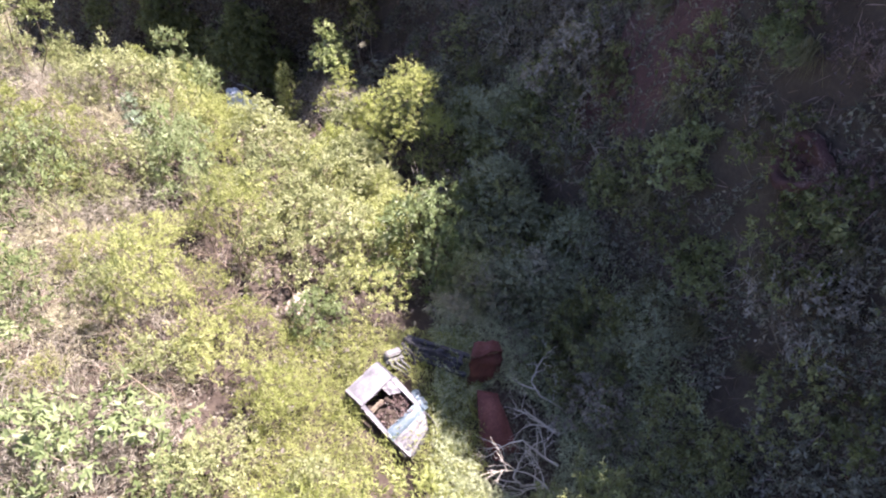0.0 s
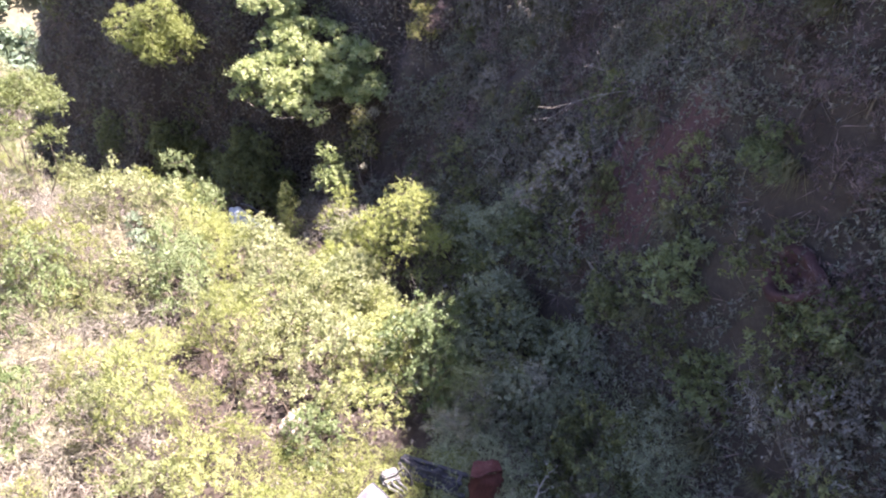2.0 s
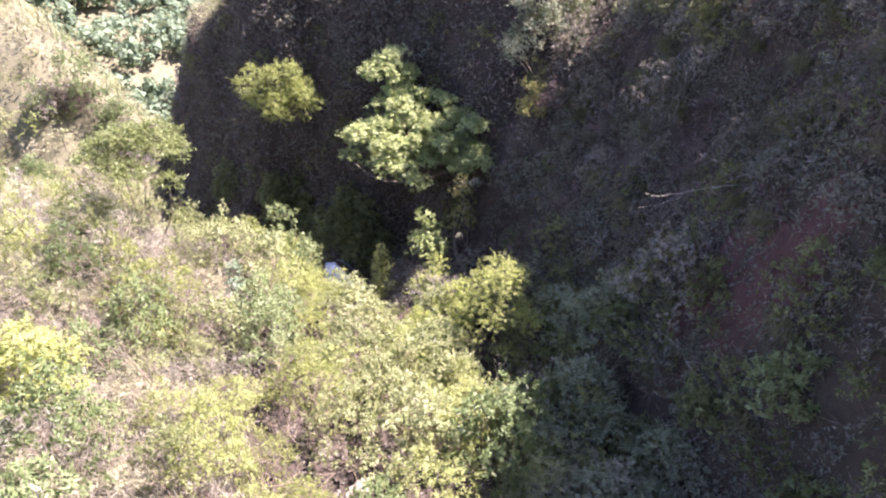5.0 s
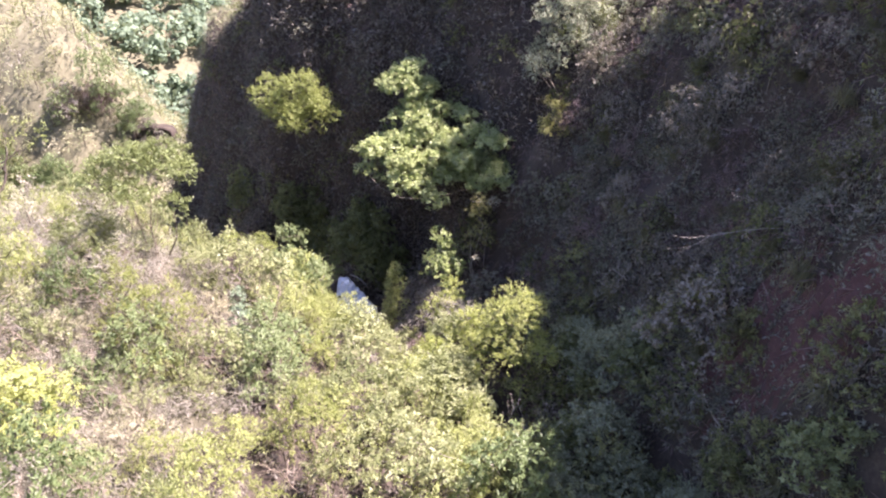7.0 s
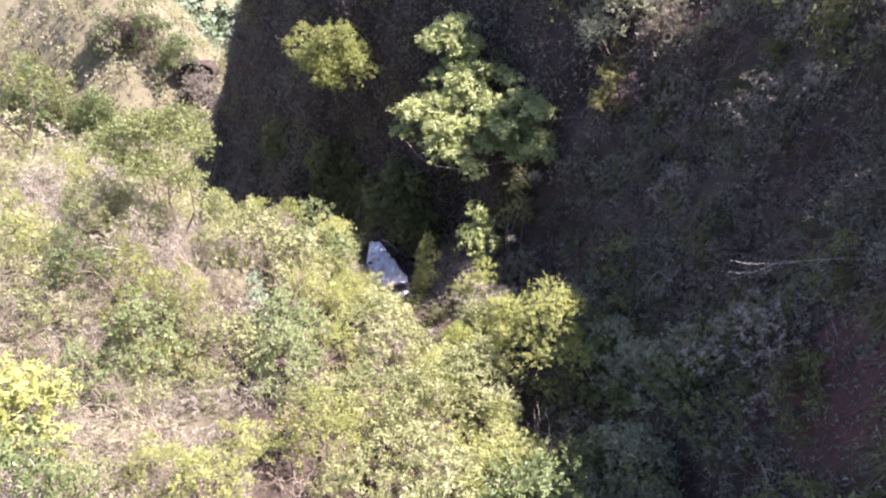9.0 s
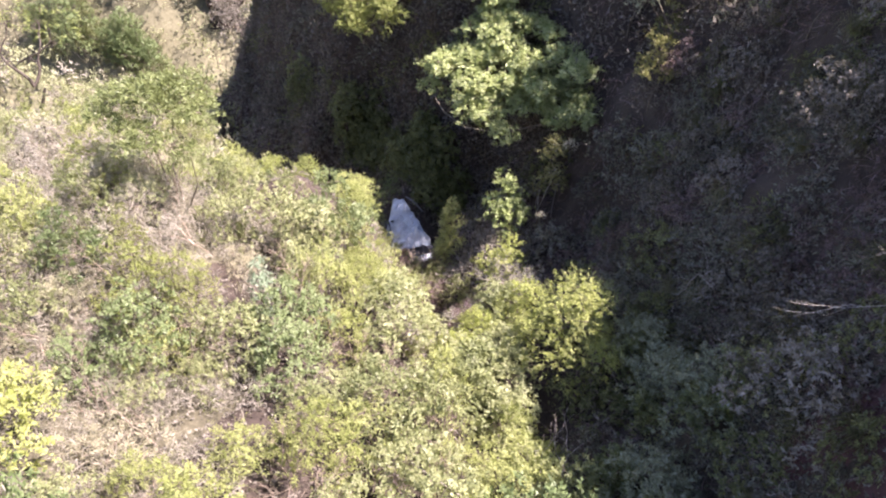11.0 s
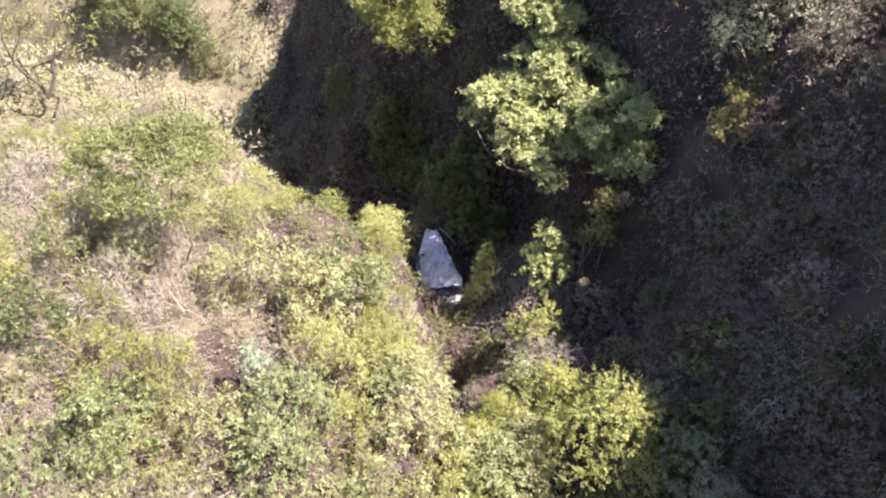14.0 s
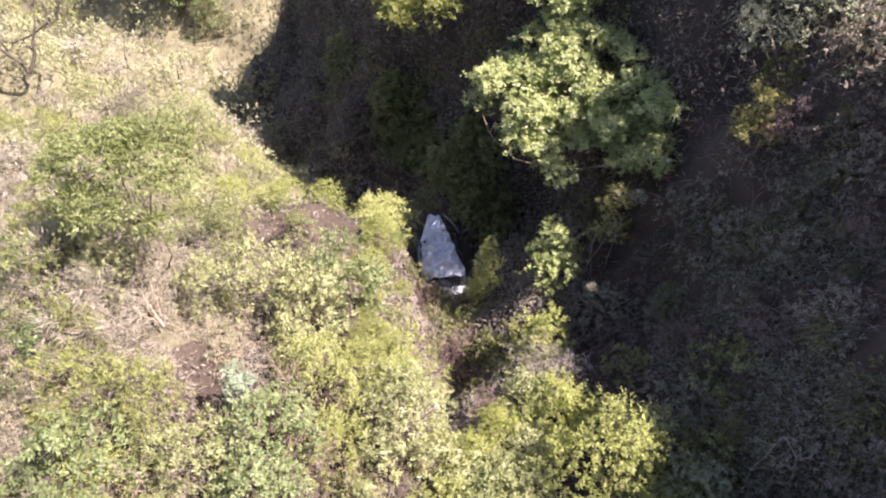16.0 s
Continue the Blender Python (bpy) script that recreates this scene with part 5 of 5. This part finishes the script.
block = box_part("block", engine, ALLOY, (0.42, 0.32, 0.34), (0, 0, 0.17), (4, 6, 0), 0.04)
box_part("head", engine, ALLOY, (0.36, 0.18, 0.12), (0.02, 0.03, 0.4), (4, 6, 0), 0.03)
for k in range(3):
    pipe_part("manifold_pipe", block, ALLOY, [(-0.12 + 0.12 * k, -0.12, 0.3), (-0.12 + 0.13 * k, -0.26, 0.36), (0.05 + 0.1 * k, -0.38, 0.22), (0.12 + 0.06 * k, -0.42, 0.05)], 0.028)
pipe_part("hose", engine, RUBBER, [(0.18, 0, 0.35), (0.34, 0.02, 0.42), (0.45, -0.1, 0.25), (0.42, -0.3, 0.05)], 0.03)

# Crushed white car deeper in the gully.
crash = thing("car_wreck", (-9.15, 25.8, -6.7), "crushed white car with a crumpled bonnet in the shaded gully", "car wreck", turn=217, tilt=(-3, 3))
crash.scale = (1.12, 1.4, 1.2)
sheet("bonnet", crash, SHADED_WHITE, corners=((-0.52, -0.9, 0.62), (0.5, -0.9, 0.66), (0.8, 0.4, 0.72), (-0.8, 0.52, 0.78)), nu=40, nv=40, bulge=0.26, crumple=0.12, seed=31, folds=((0.12, 0.7, 0.16, 0.02), (0.62, -0.7, 0.15, 0.02), (0.3, 0.5, 0.14, 0.03), (0.75, -0.45, 0.12, 0.03), (0.2, -0.1, 0.1, 0.03), (0.55, 0.25, 0.1, 0.025), (0.92, 0.05, 0.2, 0.05)))
sheet("roof", crash, SHADED_WHITE, corners=((-0.36, -1.7, 0.7), (0.1, -1.7, 0.74), (0.56, -0.88, 0.66), (-0.54, -0.88, 0.66)), nu=24, nv=24, bulge=0.16, crumple=0.075, seed=32)
sheet("wing", crash, DARK_METAL, "dark torn flank of the car", corners=((-0.66, -0.9, 0.6), (-0.8, 0.75, 0.74), (-0.88, 0.8, 0.1), (-0.7, -0.9, 0.1)), bulge=-0.05, crumple=0.05, seed=33)
sheet("wing", crash, SHADED_WHITE, corners=((0.6, -0.9, 0.6), (0.8, 0.75, 0.74), (0.88, 0.8, 0.1), (0.72, -0.9, 0.1)), bulge=0.05, crumple=0.05, seed=34)
grille = box_part("grille", crash, DARK_METAL, (1.4, 0.14, 0.3), (0, 0.86, 0.5), (-20, 0, -5), 0.03, "black broken grille")
sheet("front_panel", crash, DARK_METAL, "black crumpled front panel", corners=((-0.8, 0.52, 0.74), (0.8, 0.4, 0.68), (0.76, 1.3, 0.3), (-0.8, 1.4, 0.3)), nu=20, nv=12, bulge=0.05, crumple=0.09, seed=37)
for s in (-1, 1):
    box_part("headlamp", grille, ALLOY, (0.28, 0.08, 0.16), (s * 0.52, 0.79, 0.48), (0, 0, 4 * s), 0.03)
sheet("bumper", crash, SHADED_WHITE, "torn white bumper", corners=((-0.7, 0.8, 0.68), (-0.2, 0.78, 0.7), (-0.25, 1.2, 0.5), (-0.75, 1.25, 0.48)), nv=8, bulge=0.06, crumple=0.06, seed=35)
pipe_part("trim_strip", crash, ALLOY, [(-0.45, -1.6, 0.9), (-0.62, -1.3, 1.0), (-0.78, -1.1, 0.9), (-0.9, -0.95, 0.72)], 0.035, "loose pale trim strip")
sheet("underside", crash, DARK_METAL, corners=((-0.8, -1.5, 0.05), (0.8, -1.5, 0.05), (0.8, 0.75, 0.05), (-0.8, 0.75, 0.05)), bulge=0, crumple=0.02, seed=36)


# ---- stones ----
def stone(place, size, seed, label):
    rng = np.random.default_rng(seed)
    bm = bmesh.new()
    bmesh.ops.create_icosphere(bm, subdivisions=3, radius=size)
    off = Vector(rng.uniform(0, 50, 3))
    for v in bm.verts:
        v.co *= 1 + 0.35 * noise.noise(v.co * 1.7 / size + off) + 0.1 * noise.noise(v.co * 5 / size + off)
        v.co.z *= 0.6
    me = bpy.data.meshes.new("stone")
    bm.to_mesh(me)
    bm.free()
    me.materials.append(STONE)
    ob = new("stone", me)
    ob.location = place
    return tagged(ob, label, "stone")


stone((-3.6, 9.8, ground_z(-3.6, 9.8) + 0.05), 0.34, 1, "pale pinkish boulder among the shrubs")


# ---- bare red earth on the cliff ----
def earth_patch(x, y, radius, seed):
    """A patch of bare soil lying on the slope, with a ragged outline."""
    rng = np.random.default_rng(seed)
    ph = rng.uniform(0, 6.28, 3)
    a, q = np.meshgrid(np.linspace(0, 2 * np.pi, 40, endpoint=False), np.linspace(0, 1, 12))
    reach = radius * (1 + 0.25 * np.sin(2 * a + ph[0]) + 0.15 * np.sin(5 * a + ph[1]) + 0.1 * np.sin(9 * a + ph[2]))
    px, py = x + q * reach * np.cos(a), y + q * reach * np.sin(a)
    pz = land(px, py) + 0.22 * (1 - q ** 4) - 0.1 * q ** 4 + rng.normal(0, 0.08, q.shape)
    i, j = np.meshgrid(np.arange(11), np.arange(40), indexing="ij")
    i, j = i.ravel(), j.ravel()
    faces = np.stack([i * 40 + j, (i + 1) * 40 + j, (i + 1) * 40 + (j + 1) % 40, i * 40 + (j + 1) % 40], 1)
    ob = new("bare_earth", mesh("bare_earth", np.stack([px, py, pz], -1).reshape(-1, 3), faces, RED_EARTH, True))
    return tagged(ob, "bare reddish earth showing between bushes on the cliff", "earth", kind="structure")


earth_patch(5.0, 12.9, 1.0, 1)
earth_patch(4.3, 14.3, 0.8, 2)


def slope_hollow(name, place, out, radius, depth, label, mat=RED_EARTH, flat=1.0):
    """A round hollow with a raised lip, facing along out."""
    rng = np.random.default_rng(7)
    axis_z = Vector(out).normalized()
    turn = axis_z.to_track_quat("Z", "Y").to_matrix().to_4x4()
    q = np.array([0.0, 0.3, 0.55, 0.75, 0.88, 1.0, 1.15, 1.35])
    z = np.array([-0.75, -0.72, -0.6, -0.35, -0.05, 0.1, 0.05, -0.3]) * depth
    a = np.linspace(0, 2 * np.pi, 28, endpoint=False)
    v = np.stack([q[:, None] * np.cos(a) * radius, q[:, None] * np.sin(a) * radius, np.repeat(z[:, None], 28, 1) * radius], -1)
    v = v * (1 + 0.1 * np.sin(3 * a + 1))[None, :, None] + rng.normal(0, 0.05 * radius, v.shape)
    i, j = np.meshgrid(np.arange(7), np.arange(28), indexing="ij")
    i, j = i.ravel(), j.ravel()
    faces = np.stack([i * 28 + j, (i + 1) * 28 + j, (i + 1) * 28 + (j + 1) % 28, i * 28 + (j + 1) % 28], 1)
    ob = new(name, mesh(name, v.reshape(-1, 3), faces, mat, True))
    ob.matrix_basis = Matrix.Translation(place) @ turn @ Matrix.Diagonal((1, flat, 1, 1))
    return tagged(ob, label, name)


slope_hollow("cave", (-42.2, 59.3, ground_z(-42.2, 59.3) + 0.9), (0.45, -0.75, 0.2), 1.7, 1.6, "dark overhung hollow in the straw-covered slope", SOIL, 0.7)
slope_hollow("burrow", (6.35, 9.0, ground_z(6.6, 9.2) + 0.45), (-0.75, -0.35, 0.55), 0.42, 1.0, "round dark hollow with a lip of reddish earth in the cliff")
